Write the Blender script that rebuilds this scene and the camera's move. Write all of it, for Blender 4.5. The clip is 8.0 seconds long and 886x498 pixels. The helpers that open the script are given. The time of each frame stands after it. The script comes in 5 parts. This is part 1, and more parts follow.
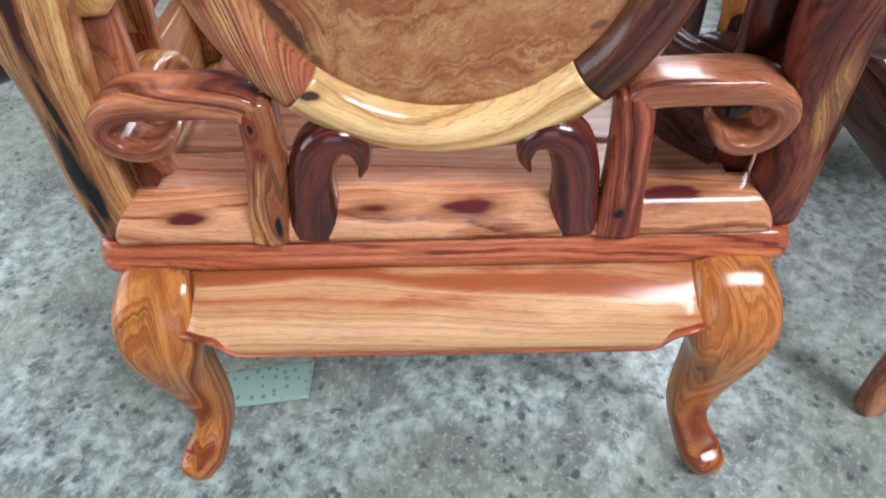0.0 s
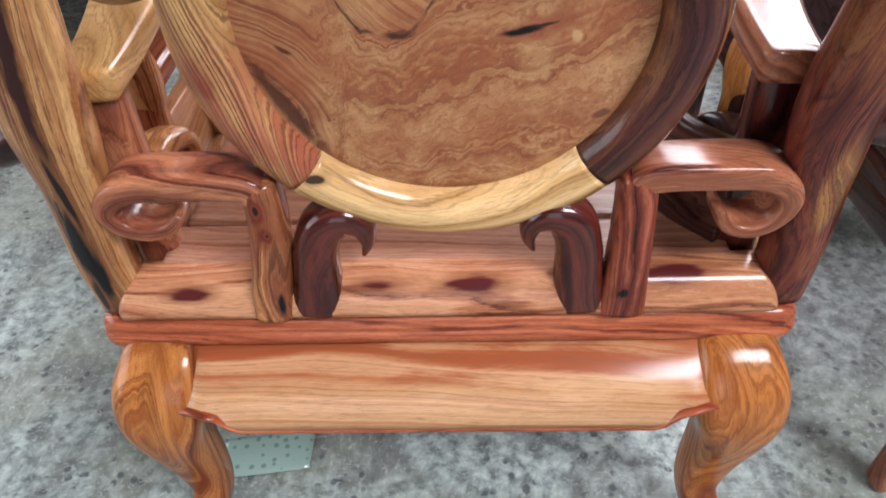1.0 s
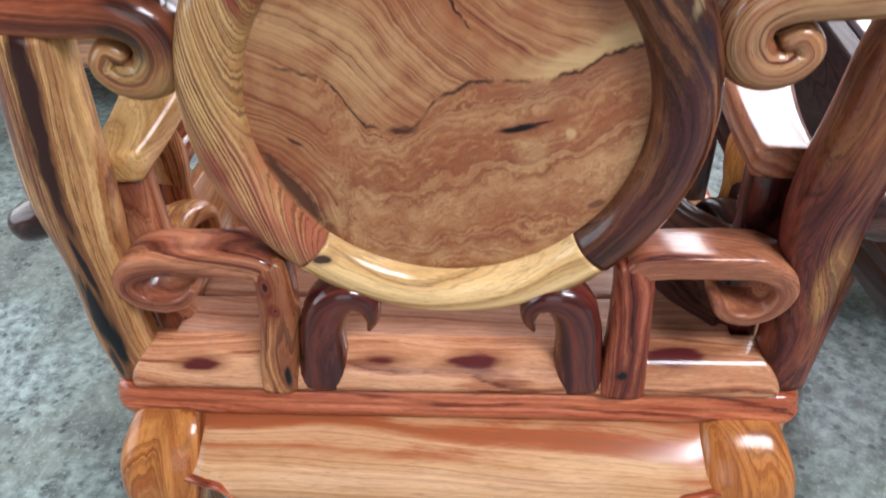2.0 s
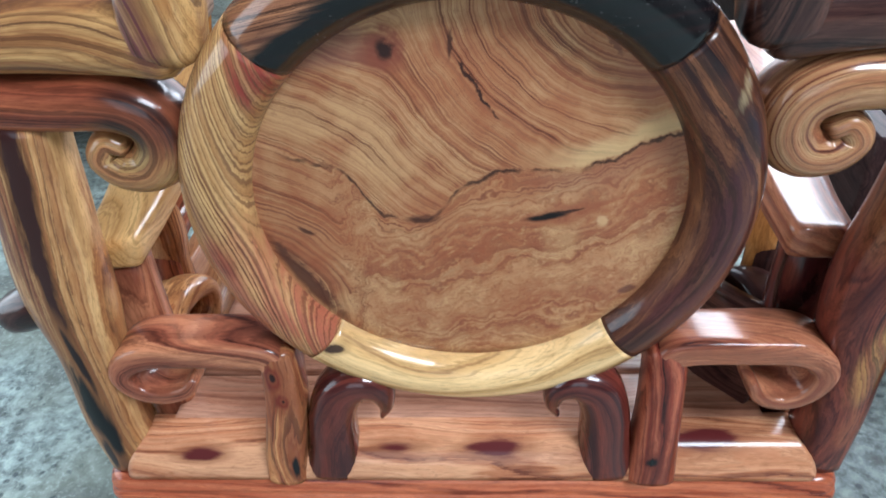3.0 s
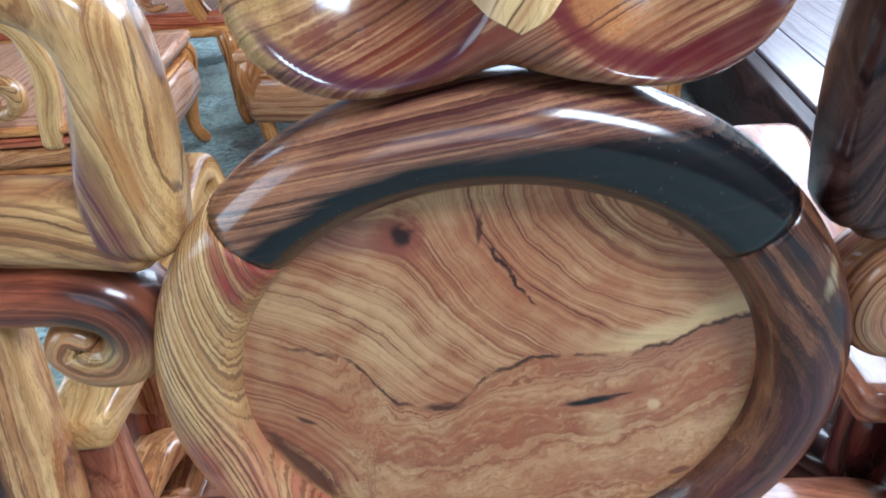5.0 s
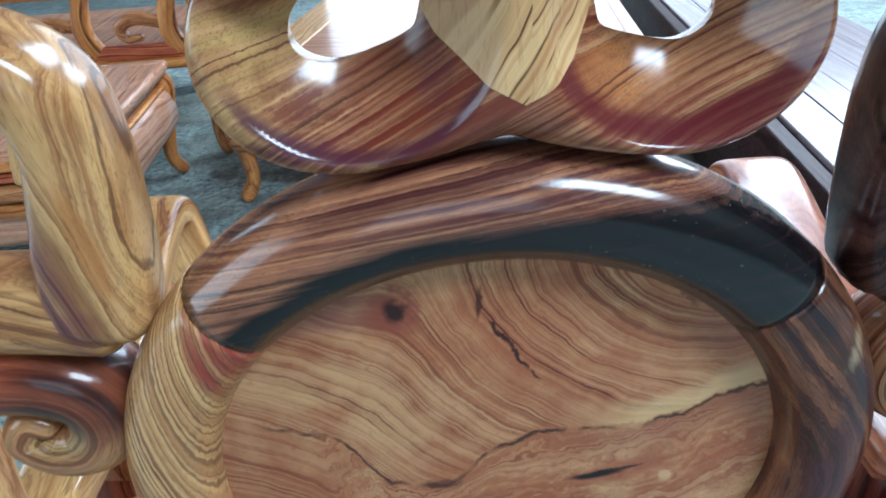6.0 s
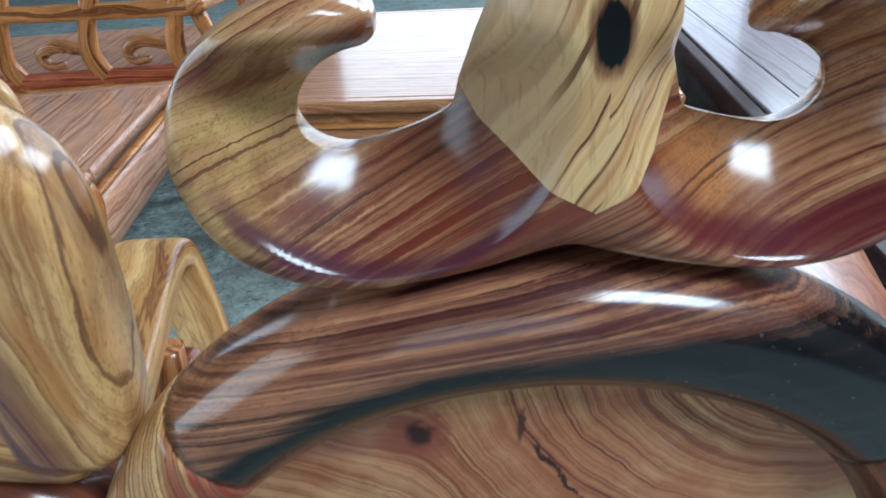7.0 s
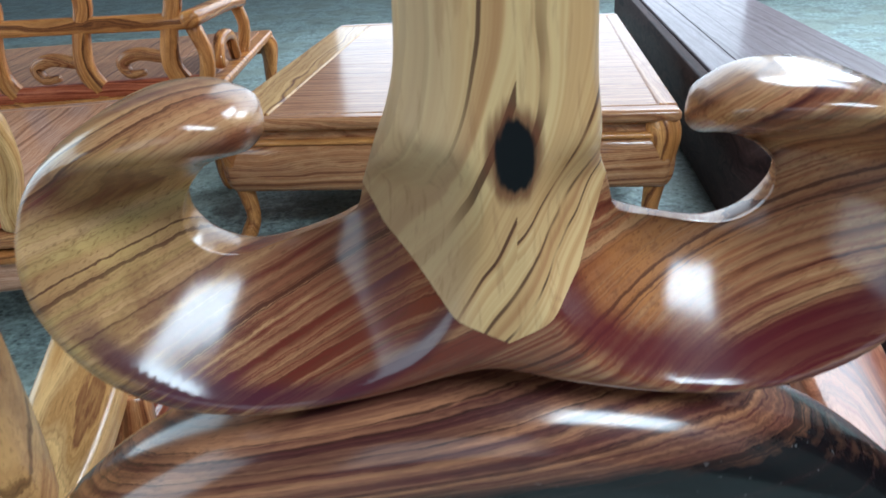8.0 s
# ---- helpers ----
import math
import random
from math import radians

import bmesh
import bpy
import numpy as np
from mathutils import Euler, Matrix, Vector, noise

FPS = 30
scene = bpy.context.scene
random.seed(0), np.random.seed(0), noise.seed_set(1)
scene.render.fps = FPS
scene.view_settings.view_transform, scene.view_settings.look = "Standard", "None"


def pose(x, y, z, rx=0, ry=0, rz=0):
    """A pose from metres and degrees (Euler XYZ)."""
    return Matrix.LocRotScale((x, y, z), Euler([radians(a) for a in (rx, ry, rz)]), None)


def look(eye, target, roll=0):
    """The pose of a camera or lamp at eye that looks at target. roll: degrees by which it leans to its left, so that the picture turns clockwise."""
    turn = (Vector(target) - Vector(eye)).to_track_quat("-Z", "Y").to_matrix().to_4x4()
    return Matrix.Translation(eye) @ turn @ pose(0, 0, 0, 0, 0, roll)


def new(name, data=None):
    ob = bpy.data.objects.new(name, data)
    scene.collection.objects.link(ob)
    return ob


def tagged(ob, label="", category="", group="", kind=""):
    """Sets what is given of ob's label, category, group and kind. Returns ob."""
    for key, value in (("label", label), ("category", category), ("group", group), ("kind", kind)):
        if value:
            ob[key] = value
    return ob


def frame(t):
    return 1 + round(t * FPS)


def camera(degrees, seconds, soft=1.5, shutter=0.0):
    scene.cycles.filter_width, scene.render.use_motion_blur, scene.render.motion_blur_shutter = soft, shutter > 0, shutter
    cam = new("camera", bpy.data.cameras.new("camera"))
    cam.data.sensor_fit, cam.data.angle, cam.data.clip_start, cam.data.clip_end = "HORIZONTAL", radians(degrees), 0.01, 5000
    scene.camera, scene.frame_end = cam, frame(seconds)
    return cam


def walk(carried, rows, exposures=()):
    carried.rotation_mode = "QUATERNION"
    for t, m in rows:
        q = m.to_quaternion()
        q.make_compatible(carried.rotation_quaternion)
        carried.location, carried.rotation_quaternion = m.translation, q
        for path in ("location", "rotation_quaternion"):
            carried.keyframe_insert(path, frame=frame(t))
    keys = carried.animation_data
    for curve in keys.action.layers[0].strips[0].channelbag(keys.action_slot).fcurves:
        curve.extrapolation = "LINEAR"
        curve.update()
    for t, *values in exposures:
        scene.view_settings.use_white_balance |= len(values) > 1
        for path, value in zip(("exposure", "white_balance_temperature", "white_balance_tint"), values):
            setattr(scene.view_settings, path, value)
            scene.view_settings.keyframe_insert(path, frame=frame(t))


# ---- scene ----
cam = camera(66.74, 8.0, soft=1.7, shutter=0.5)
# seconds, place, pitch, roll, yaw
ROWS = [
    (0, 0.0304, -0.5566, 1.0026, -46.800, 2.174, 0.375),
    (0.5, 0.0287, -0.5395, 1.0127, -44.524, 1.969, 0.681),
    (1, 0.0329, -0.5274, 1.0297, -43.060, 2.277, 0.873),
    (1.2, 0.0401, -0.5265, 1.0384, -42.275, 2.418, 1.288),
    (1.5, 0.0524, -0.5240, 1.0459, -40.531, 2.788, 2.584),
    (2, 0.0604, -0.5270, 1.0654, -38.263, 2.629, 3.463),
    (2.2, 0.0537, -0.5177, 1.0817, -37.536, 2.790, 3.272),
    (3.3, 0.0189, -0.4348, 1.0923, -35.608, 2.598, 1.940),
    (3.5, 0.0148, -0.4171, 1.0943, -35.054, 2.762, 2.174),
    (4, 0.0103, -0.3817, 1.1000, -34.026, 2.712, 1.785),
    (4.5, 0.0018, -0.3559, 1.1156, -32.888, 2.913, 0.848),
    (5, -0.0015, -0.3388, 1.1267, -31.447, 3.227, 0.457),
    (5.2, -0.0023, -0.3313, 1.1300, -30.969, 3.129, 0.571),
    (6.3, -0.0164, -0.2789, 1.1429, -29.521, 3.749, -2.239),
    (6.5, -0.0213, -0.2641, 1.1464, -29.283, 4.083, -2.349),
    (7, -0.0200, -0.2225, 1.1463, -28.473, 3.395, -0.767),
    (7.5, -0.0018, -0.2024, 1.1572, -28.287, 3.545, -0.792),
    (8, 0.0142, -0.1819, 1.1649, -27.952, 3.481, -0.471),
]
walk(cam, [(t, pose(x, y, z, 90 + pitch, roll, yaw)) for t, x, y, z, pitch, roll, yaw in ROWS], exposures=[(0.0, -1.28, 6500, 20), (1.0, -1.44, 6750, 25), (2.2, -1.38, 6250, 16), (3.5, -1.25, 5500, 8), (4.2, -1.09, 5200, 7), (5.0, -1.25, 5200, 6), (6.5, -1.62, 5250, 3), (8.0, -1.86, 5500, 3)])

# ---- light ----
world = bpy.data.worlds.new("sky")
scene.world = world
world.use_nodes = True
wn = world.node_tree
sky = wn.nodes.new("ShaderNodeTexSky")
sky.sky_type = "NISHITA"
sky.sun_disc = False
sky.sun_elevation, sky.sun_rotation = radians(33), radians(56.3)
wn.nodes["Background"].inputs["Strength"].default_value = 0.10
wn.links.new(sky.outputs[0], wn.nodes["Background"].inputs["Color"])

sun_data = bpy.data.lights.new("sun", "SUN")
sun_data.energy, sun_data.angle, sun_data.color = 5.0, radians(0.6), (1.0, 0.96, 0.9)
sun = new("sun", sun_data)
sun.matrix_world = look((9, 6, 7), (0, 0, 0))


def opening_light(name, place, target, w, h, power, color):
    """Daylight that a door or window opening lets in."""
    data = bpy.data.lights.new(name, "AREA")
    data.shape, data.size, data.size_y, data.energy, data.color = "RECTANGLE", w, h, power, color
    ob = new(name, data)
    ob.matrix_world = look(place, target)
    return ob


opening_light("daylight_shopfront", (1.0, 6.95, 2.35), (1.0, 0, 2.0), 4.2, 3.6, 360, (0.94, 0.97, 1.0))
opening_light("daylight_high_window", (4.5, 6.95, 3.5), (3.0, 0, 1.6), 2.0, 2.3, 720, (0.96, 0.98, 1.0))
opening_light("daylight_side", (-5.95, 0.2, 2.6), (0, 0.2, 1.6), 9.0, 3.8, 1150, (0.9, 0.99, 1.0))
opening_light("daylight_gate", (-0.4, -4.95, 2.0), (-0.4, 0, 1.2), 3.0, 2.8, 130, (0.97, 0.98, 1.0))
opening_light("skylight_rear", (3.2, -2.85, 4.96), (3.2, -2.85, 0), 3.1, 1.8, 1700, (0.92, 0.98, 1.0))
opening_light("skylight_front", (2.7, 4.9, 4.96), (2.7, 4.9, 0), 2.4, 3.8, 1500, (0.94, 0.97, 1.0))

# ---- materials ----


class Tree:
    """Short hand for shader nodes."""

    def __init__(self, name):
        self.mat = bpy.data.materials.new(name)
        self.mat.use_nodes = True
        self.t = self.mat.node_tree
        self.bsdf = self.t.nodes["Principled BSDF"]

    def put(self, socket, v):
        if hasattr(v, "node"):
            self.t.links.new(v, socket)
        else:
            socket.default_value = v

    def m(self, op, a, b=0.0, c=0.0):
        n = self.t.nodes.new("ShaderNodeMath")
        n.operation = op
        for s, v in zip(n.inputs, (a, b, c)):
            self.put(s, v)
        return n.outputs[0]

    def v(self, op, a, b=(0, 0, 0)):
        n = self.t.nodes.new("ShaderNodeVectorMath")
        n.operation = op
        self.put(n.inputs[0], a), self.put(n.inputs[1], b)
        return n.outputs["Value"] if op in ("DOT_PRODUCT", "LENGTH", "DISTANCE") else n.outputs[0]

    def noise(self, vec=None, w=None, scale=1.0, detail=3.0, rough=0.5, dist=0.0):
        n = self.t.nodes.new("ShaderNodeTexNoise")
        n.noise_dimensions = "1D" if vec is None else "3D"
        if vec is not None:
            self.put(n.inputs["Vector"], vec)
        else:
            self.put(n.inputs["W"], w)
        n.inputs["Scale"].default_value, n.inputs["Detail"].default_value = scale, detail
        n.inputs["Roughness"].default_value, n.inputs["Distortion"].default_value = rough, dist
        return n.outputs[0]

    def voronoi(self, vec, scale, rand=1.0):
        n = self.t.nodes.new("ShaderNodeTexVoronoi")
        self.put(n.inputs["Vector"], vec)
        n.inputs["Scale"].default_value, n.inputs["Randomness"].default_value = scale, rand
        return n.outputs["Distance"]

    def ramp(self, fac, stops, smooth=False):
        n = self.t.nodes.new("ShaderNodeValToRGB")
        n.color_ramp.interpolation = "EASE" if smooth else "LINEAR"
        while len(n.color_ramp.elements) < len(stops):
            n.color_ramp.elements.new(0.5)
        for e, (p, col) in zip(n.color_ramp.elements, stops):
            e.position = p
            e.color = (*col, 1) if len(col) == 3 else col
        self.put(n.inputs[0], fac)
        return n.outputs[0]

    def step(self, x, lo, hi):
        n = self.t.nodes.new("ShaderNodeMapRange")
        n.interpolation_type = "SMOOTHSTEP"
        for s, val in zip(n.inputs, (x, lo, hi, 0.0, 1.0)):
            self.put(s, val)
        return n.outputs[0]

    def mix(self, fac, a, b, blend="MIX"):
        n = self.t.nodes.new("ShaderNodeMix")
        n.data_type, n.blend_type = "RGBA", blend
        self.put(n.inputs[0], fac)
        for s, val in ((n.inputs[6], a), (n.inputs[7], b)):
            self.put(s, (*val, 1) if isinstance(val, tuple) and len(val) == 3 else val)
        return n.outputs[2]

    def attr(self, name="grain"):
        n = self.t.nodes.new("ShaderNodeAttribute")
        n.attribute_name = name
        return n.outputs["Vector"]

    def rand(self):
        return self.t.nodes.new("ShaderNodeObjectInfo").outputs["Random"]

    def coords(self):
        return self.t.nodes.new("ShaderNodeTexCoord").outputs["Object"]

    def bump(self, h, strength, distance=0.001):
        n = self.t.nodes.new("ShaderNodeBump")
        n.inputs["Strength"].default_value, n.inputs["Distance"].default_value = strength, distance
        self.put(n.inputs["Height"], h)
        self.t.links.new(n.outputs[0], self.bsdf.inputs["Normal"])

    def finish(self, col, rough, coat=0.0, coat_rough=0.08, spec=0.5):
        b = self.bsdf
        self.put(b.inputs["Base Color"], col if hasattr(col, "node") else (*col, 1))
        self.put(b.inputs["Roughness"], rough)
        b.inputs["Coat Weight"].default_value, b.inputs["Coat Roughness"].default_value = coat, coat_rough
        b.inputs["Specular IOR Level"].default_value = spec
        return self.mat


def vivid(c, k=1.10):
    """Deepens a colour's saturation: lacquer wets the wood."""
    grey = 0.2126 * c[0] + 0.7152 * c[1] + 0.0722 * c[2]
    return tuple(max(0.0015, grey + (a - grey) * k) for a in c)


def wood(name, light, mid, dark, bands=1.0, warp=1.0, streak=0.5, fine=0.6, gloss=0.8, heart=None, blots=(), every=0.0, lines=2.0, tints=(), twist=1.2, line=None, rim=None, fuzz=0.2, rings=()):
    """Lacquered rosewood whose grain follows each piece: sapwood, brown heart, dark growth lines.
    heart: (middle, half width, colour) of a streak along the piece; blots: knots, tints: soft stains and other changes
    of tone as (place, stretch, radius, colour)."""
    T = Tree(name)
    light, mid, dark = [vivid((c[0] * k, c[1] * k, c[2] * 1.3 * k)) for c, k in ((light, 1.02), (mid, 0.82), (dark, 0.55))]
    raw = T.attr()
    p = T.coords()
    g = T.v("ADD", raw, T.v("MULTIPLY", T.rand(), (7.3, 3.1, 5.7)))
    low = T.noise(T.v("MULTIPLY", g, (3.0, 10.0, 10.0)), detail=1.5)
    mid_n = T.noise(T.v("MULTIPLY", g, (10.0, 45.0, 45.0)), detail=2.0)
    s = T.v("DOT_PRODUCT", g, (twist, 34.0, 10.0))
    s = T.m("ADD", s, T.m("MULTIPLY", low, 4.2 * warp))
    fibre = T.noise(T.v("MULTIPLY", g, (22.0, 260.0, 260.0)), detail=3.0, rough=0.65)
    s = T.m("ADD", s, T.m("MULTIPLY", mid_n, 1.6 * fuzz * warp))
    s = T.m("ADD", s, T.m("MULTIPLY", fibre, fuzz))
    band = T.noise(w=s, scale=2.2 * bands, detail=5.0, rough=0.68)
    col = T.ramp(band, [(0.31, dark), (0.42, mid), (0.53, tuple(0.45 * a + 0.55 * b for a, b in zip(mid, light))), (0.66, light)])
    patch = T.noise(T.v("MULTIPLY", g, (5.0, 30.0, 30.0)), detail=5.0, rough=0.65, dist=0.6)
    col = T.mix(T.m("MULTIPLY", T.step(patch, 0.46, 0.62), streak), col, tuple(0.45 * a + 0.55 * b for a, b in zip(mid, dark)))
    glow = T.noise(T.v("MULTIPLY", g, (7.0, 20.0, 20.0)), detail=3.0)
    col = T.mix(T.m("MULTIPLY", T.step(glow, 0.54, 0.70), 0.5), col, light)
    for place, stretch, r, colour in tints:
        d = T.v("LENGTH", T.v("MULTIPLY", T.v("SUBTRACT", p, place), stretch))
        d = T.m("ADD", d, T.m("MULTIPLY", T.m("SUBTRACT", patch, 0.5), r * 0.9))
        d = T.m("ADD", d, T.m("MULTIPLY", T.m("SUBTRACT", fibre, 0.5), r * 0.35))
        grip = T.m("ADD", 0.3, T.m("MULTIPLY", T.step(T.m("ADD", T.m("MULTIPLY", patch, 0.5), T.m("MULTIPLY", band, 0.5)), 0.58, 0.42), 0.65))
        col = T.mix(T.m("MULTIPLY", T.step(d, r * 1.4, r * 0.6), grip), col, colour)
    grow = T.m("SINE", T.m("MULTIPLY", T.m("ADD", s, T.m("MULTIPLY", band, 1.1 / lines)), 15.0 * lines))
    where = T.m("MAXIMUM", T.step(T.noise(w=s, scale=0.9 * bands, detail=2.0), 0.42, 0.62), every)
    col = T.mix(T.m("MULTIPLY", T.m("MULTIPLY", T.step(grow, 0.30, 0.92), where), fine), col, line or tuple(0.5 * a + 0.08 * b for a, b in zip(dark, mid)))
    hair = T.noise(w=s, scale=26.0 * bands, detail=2.0, rough=0.6)
    col = T.mix(T.m("MULTIPLY", T.step(hair, 0.53, 0.70), 0.4), col, tuple(0.4 * a for a in mid))
    col = T.mix(T.m("MULTIPLY", T.step(fibre, 0.52, 0.72), 0.35), col, tuple(0.35 * a for a in mid))
    pores = T.noise(T.v("MULTIPLY", g, (60.0, 1100.0, 1100.0)), detail=1.0)
    col = T.mix(T.m("MULTIPLY", T.step(pores, 0.58, 0.72), 0.4), col, tuple(0.3 * a for a in mid))
    if heart:
        middle, half, colour = heart
        sp = T.t.nodes.new("ShaderNodeSeparateXYZ")
        T.put(sp.inputs[0], raw)
        d = T.m("ABSOLUTE", T.m("SUBTRACT", T.m("ADD", sp.outputs[1], T.m("MULTIPLY", T.m("SUBTRACT", low, 0.5), 0.022)), middle))
        d = T.m("ADD", d, T.m("MULTIPLY", T.m("SUBTRACT", mid_n, 0.5), 0.008))
        d = T.m("ADD", d, T.m("MULTIPLY", T.m("SUBTRACT", patch, 0.5), half * 3.0))
        d = T.m("ADD", d, T.m("MULTIPLY", T.m("SUBTRACT", fibre, 0.5), half * 1.2))
        col = T.mix(T.step(d, half * 1.5, half * 0.9), col, tuple(0.35 * a for a in mid))
        col = T.mix(T.step(d, half, half * 0.6), col, colour)
    if rim:
        # dark heartwood along the inner side of a bent piece: (centre, radius, widening, colour)
        centre, radius, widen, colour = rim
        sp = T.t.nodes.new("ShaderNodeSeparateXYZ")
        T.put(sp.inputs[0], p)
        d = T.v("LENGTH", T.v("MULTIPLY", T.v("SUBTRACT", p, centre), (1, 0, 1)))
        d = T.m("SUBTRACT", d, T.m("MULTIPLY", T.step(sp.outputs[0], 0.0, 0.17), widen))
        d = T.m("ADD", d, T.m("MULTIPLY", T.m("SUBTRACT", patch, 0.5), 0.022))
        d = T.m("ADD", d, T.m("MULTIPLY", T.m("SUBTRACT", fibre, 0.5), 0.008))
        fleck = T.step(T.noise(T.v("MULTIPLY", p, (260, 200, 420)), detail=2.0), 0.70, 0.74)
        vein = T.mix(T.m("MULTIPLY", T.step(band, 0.50, 0.66), 0.45), colour, (0.022, 0.009, 0.009))
        col = T.mix(T.step(d, radius + 0.006, radius - 0.003), col, T.mix(T.m("MULTIPLY", fleck, 0.5), vein, (0.13, 0.12, 0.12)))
    for centre, radius, half, colour, top in rings:
        # a dark line that follows a curved ridge below the height top
        sp = T.t.nodes.new("ShaderNodeSeparateXYZ")
        T.put(sp.inputs[0], p)
        d = T.v("LENGTH", T.v("MULTIPLY", T.v("SUBTRACT", p, centre), (1, 0, 0.95)))
        d = T.m("ABSOLUTE", T.m("ADD", T.m("SUBTRACT", d, radius), T.m("MULTIPLY", T.m("SUBTRACT", patch, 0.5), half * 2.5)))
        col = T.mix(T.m("MULTIPLY", T.m("MULTIPLY", T.step(d, half * 1.8, half * 0.3), 0.85), T.step(sp.outputs[2], top + 0.012, top - 0.012)), col, colour)
    for place, stretch, r, colour in blots:
        d = T.v("LENGTH", T.v("MULTIPLY", T.v("SUBTRACT", p, place), stretch))
        d = T.m("ADD", d, T.m("MULTIPLY", T.m("SUBTRACT", mid_n, 0.5), r * 1.1))
        d = T.m("ADD", d, T.m("MULTIPLY", T.m("SUBTRACT", patch, 0.5), r * 1.3))
        d = T.m("ADD", d, T.m("MULTIPLY", T.m("SUBTRACT", fibre, 0.5), r * 0.5))
        col = T.mix(T.m("MULTIPLY", T.step(d, r * 1.7, r * 0.9), 0.55), col, tuple(0.6 * a for a in mid))
        col = T.mix(T.m("MULTIPLY", T.step(d, r, r * 0.55), 1.0), col, colour)
    T.bump(T.m("ADD", T.m("MULTIPLY", pores, 0.25), T.m("MULTIPLY", low, 3.0)), 0.14, 0.002)
    return T.finish(col, T.m("ADD", 0.32 if gloss > 0.15 else 0.62, T.m("MULTIPLY", patch, 0.14)), coat=gloss * 0.85, coat_rough=0.155, spec=0.06)


BLACK, WINE = (0.003, 0.003, 0.004), (0.085, 0.014, 0.014)
honey = wood("honey_rosewood", (0.56, 0.29, 0.10), (0.33, 0.12, 0.04), (0.055, 0.014, 0.008), bands=1.5, streak=0.5)
leg_wood = wood("leg_rosewood", (0.50, 0.215, 0.058), (0.36, 0.112, 0.028), (0.10, 0.022, 0.009), bands=1.0, warp=1.4, streak=0.4, fine=0.34, fuzz=0.12,
                tints=[((-0.37, -0.07, 0.10), (1, 0.6, 0.45), 0.05, (0.17, 0.035, 0.013)), ((0.37, -0.07, 0.06), (1, 0.6, 0.6), 0.045, (0.14, 0.028, 0.012)), ((0.345, -0.06, 0.23), (1.6, 0.5, 0.5), 0.02, (0.10, 0.02, 0.01))])
# redder and darker along the upper edge and at one end
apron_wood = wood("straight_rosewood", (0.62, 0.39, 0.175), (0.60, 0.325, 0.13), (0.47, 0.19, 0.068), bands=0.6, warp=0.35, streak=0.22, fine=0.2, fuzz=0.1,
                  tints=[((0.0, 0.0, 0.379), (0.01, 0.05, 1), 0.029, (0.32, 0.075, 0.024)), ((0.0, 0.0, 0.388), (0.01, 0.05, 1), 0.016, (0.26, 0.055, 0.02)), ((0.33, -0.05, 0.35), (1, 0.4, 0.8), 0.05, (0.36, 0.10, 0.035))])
edge_wood = wood("edge_rosewood", (0.5, 0.165, 0.065), (0.35, 0.082, 0.032), (0.12, 0.02, 0.011), bands=1.6, warp=0.3, streak=0.35, fine=0.6)
rail_wood = wood("rail_rosewood", (0.60, 0.33, 0.15), (0.46, 0.185, 0.075), (0.15, 0.032, 0.016), warp=0.8, streak=0.3, fine=0.4,
                 blots=[((-0.075, 0.014, 0.462), (0.45, 1, 1.6), 0.014, WINE), ((0.042, 0.02, 0.46), (0.42, 1, 1.4), 0.015, WINE), ((-0.30, 0.012, 0.455), (0.5, 1, 1.5), 0.014, WINE), ((0.27, 0.03, 0.468), (0.35, 1, 1.0), 0.016, WINE)])
red = wood("red_rosewood", (0.47, 0.205, 0.088), (0.29, 0.092, 0.042), (0.04, 0.008, 0.006), bands=0.9, warp=0.9, streak=0.6, fine=0.4, lines=1.3, fuzz=0.15)
knot_red = wood("red_rosewood_knots", (0.40, 0.125, 0.055), (0.19, 0.036, 0.018), (0.02, 0.005, 0.004), streak=0.65, blots=[((0.207, 0.001, 0.463), (1, 1, 0.8), 0.009, BLACK)])
knot_honey = wood("honey_rosewood_knots", (0.60, 0.31, 0.11), (0.36, 0.11, 0.04), (0.06, 0.012, 0.008), streak=0.6, warp=1.4, bands=0.9,
                  tints=[((-0.176, 0.0, 0.56), (1.3, 0.3, 0.4), 0.024, (0.14, 0.024, 0.014)), ((-0.182, 0.0, 0.47), (1.3, 0.3, 0.5), 0.022, (0.12, 0.020, 0.012))],
                  blots=[((-0.190, 0.01, 0.584), (1.2, 0.4, 0.7), 0.0155, (0.13, 0.018, 0.010)), ((-0.190, 0.01, 0.585), (1.4, 0.4, 0.8), 0.006, (0.02, 0.006, 0.005)), ((-0.184, 0.01, 0.552), (1.2, 0.4, 0.8), 0.013, (0.12, 0.016, 0.010)), ((-0.184, 0.01, 0.553), (1.4, 0.4, 0.9), 0.0045, (0.02, 0.006, 0.005)), ((-0.186, 0.001, 0.452), (2.0, 0.5, 0.4), 0.012, BLACK)])
purple = wood("purple_rosewood", (0.14, 0.032, 0.017), (0.052, 0.0095, 0.0075), (0.006, 0.002, 0.0025), bands=0.9, streak=0.65, fine=0.4, lines=1.3, fuzz=0.15, gloss=1.17)
flame_red = wood("flame_red_rosewood", (0.20, 0.050, 0.024), (0.075, 0.014, 0.010), (0.008, 0.0025, 0.003), bands=1.3, warp=1.4, streak=0.6,
                 tints=[((0.403, 0.0, 0.60), (1.5, 0.3, 0.45), 0.026, (0.36, 0.17, 0.055)), ((0.40, 0.0, 0.80), (0.8, 0.3, 0.6), 0.05, (0.24, 0.085, 0.032)), ((0.41, 0.0, 0.50), (1.5, 0.3, 0.6), 0.02, (0.25, 0.07, 0.03))])
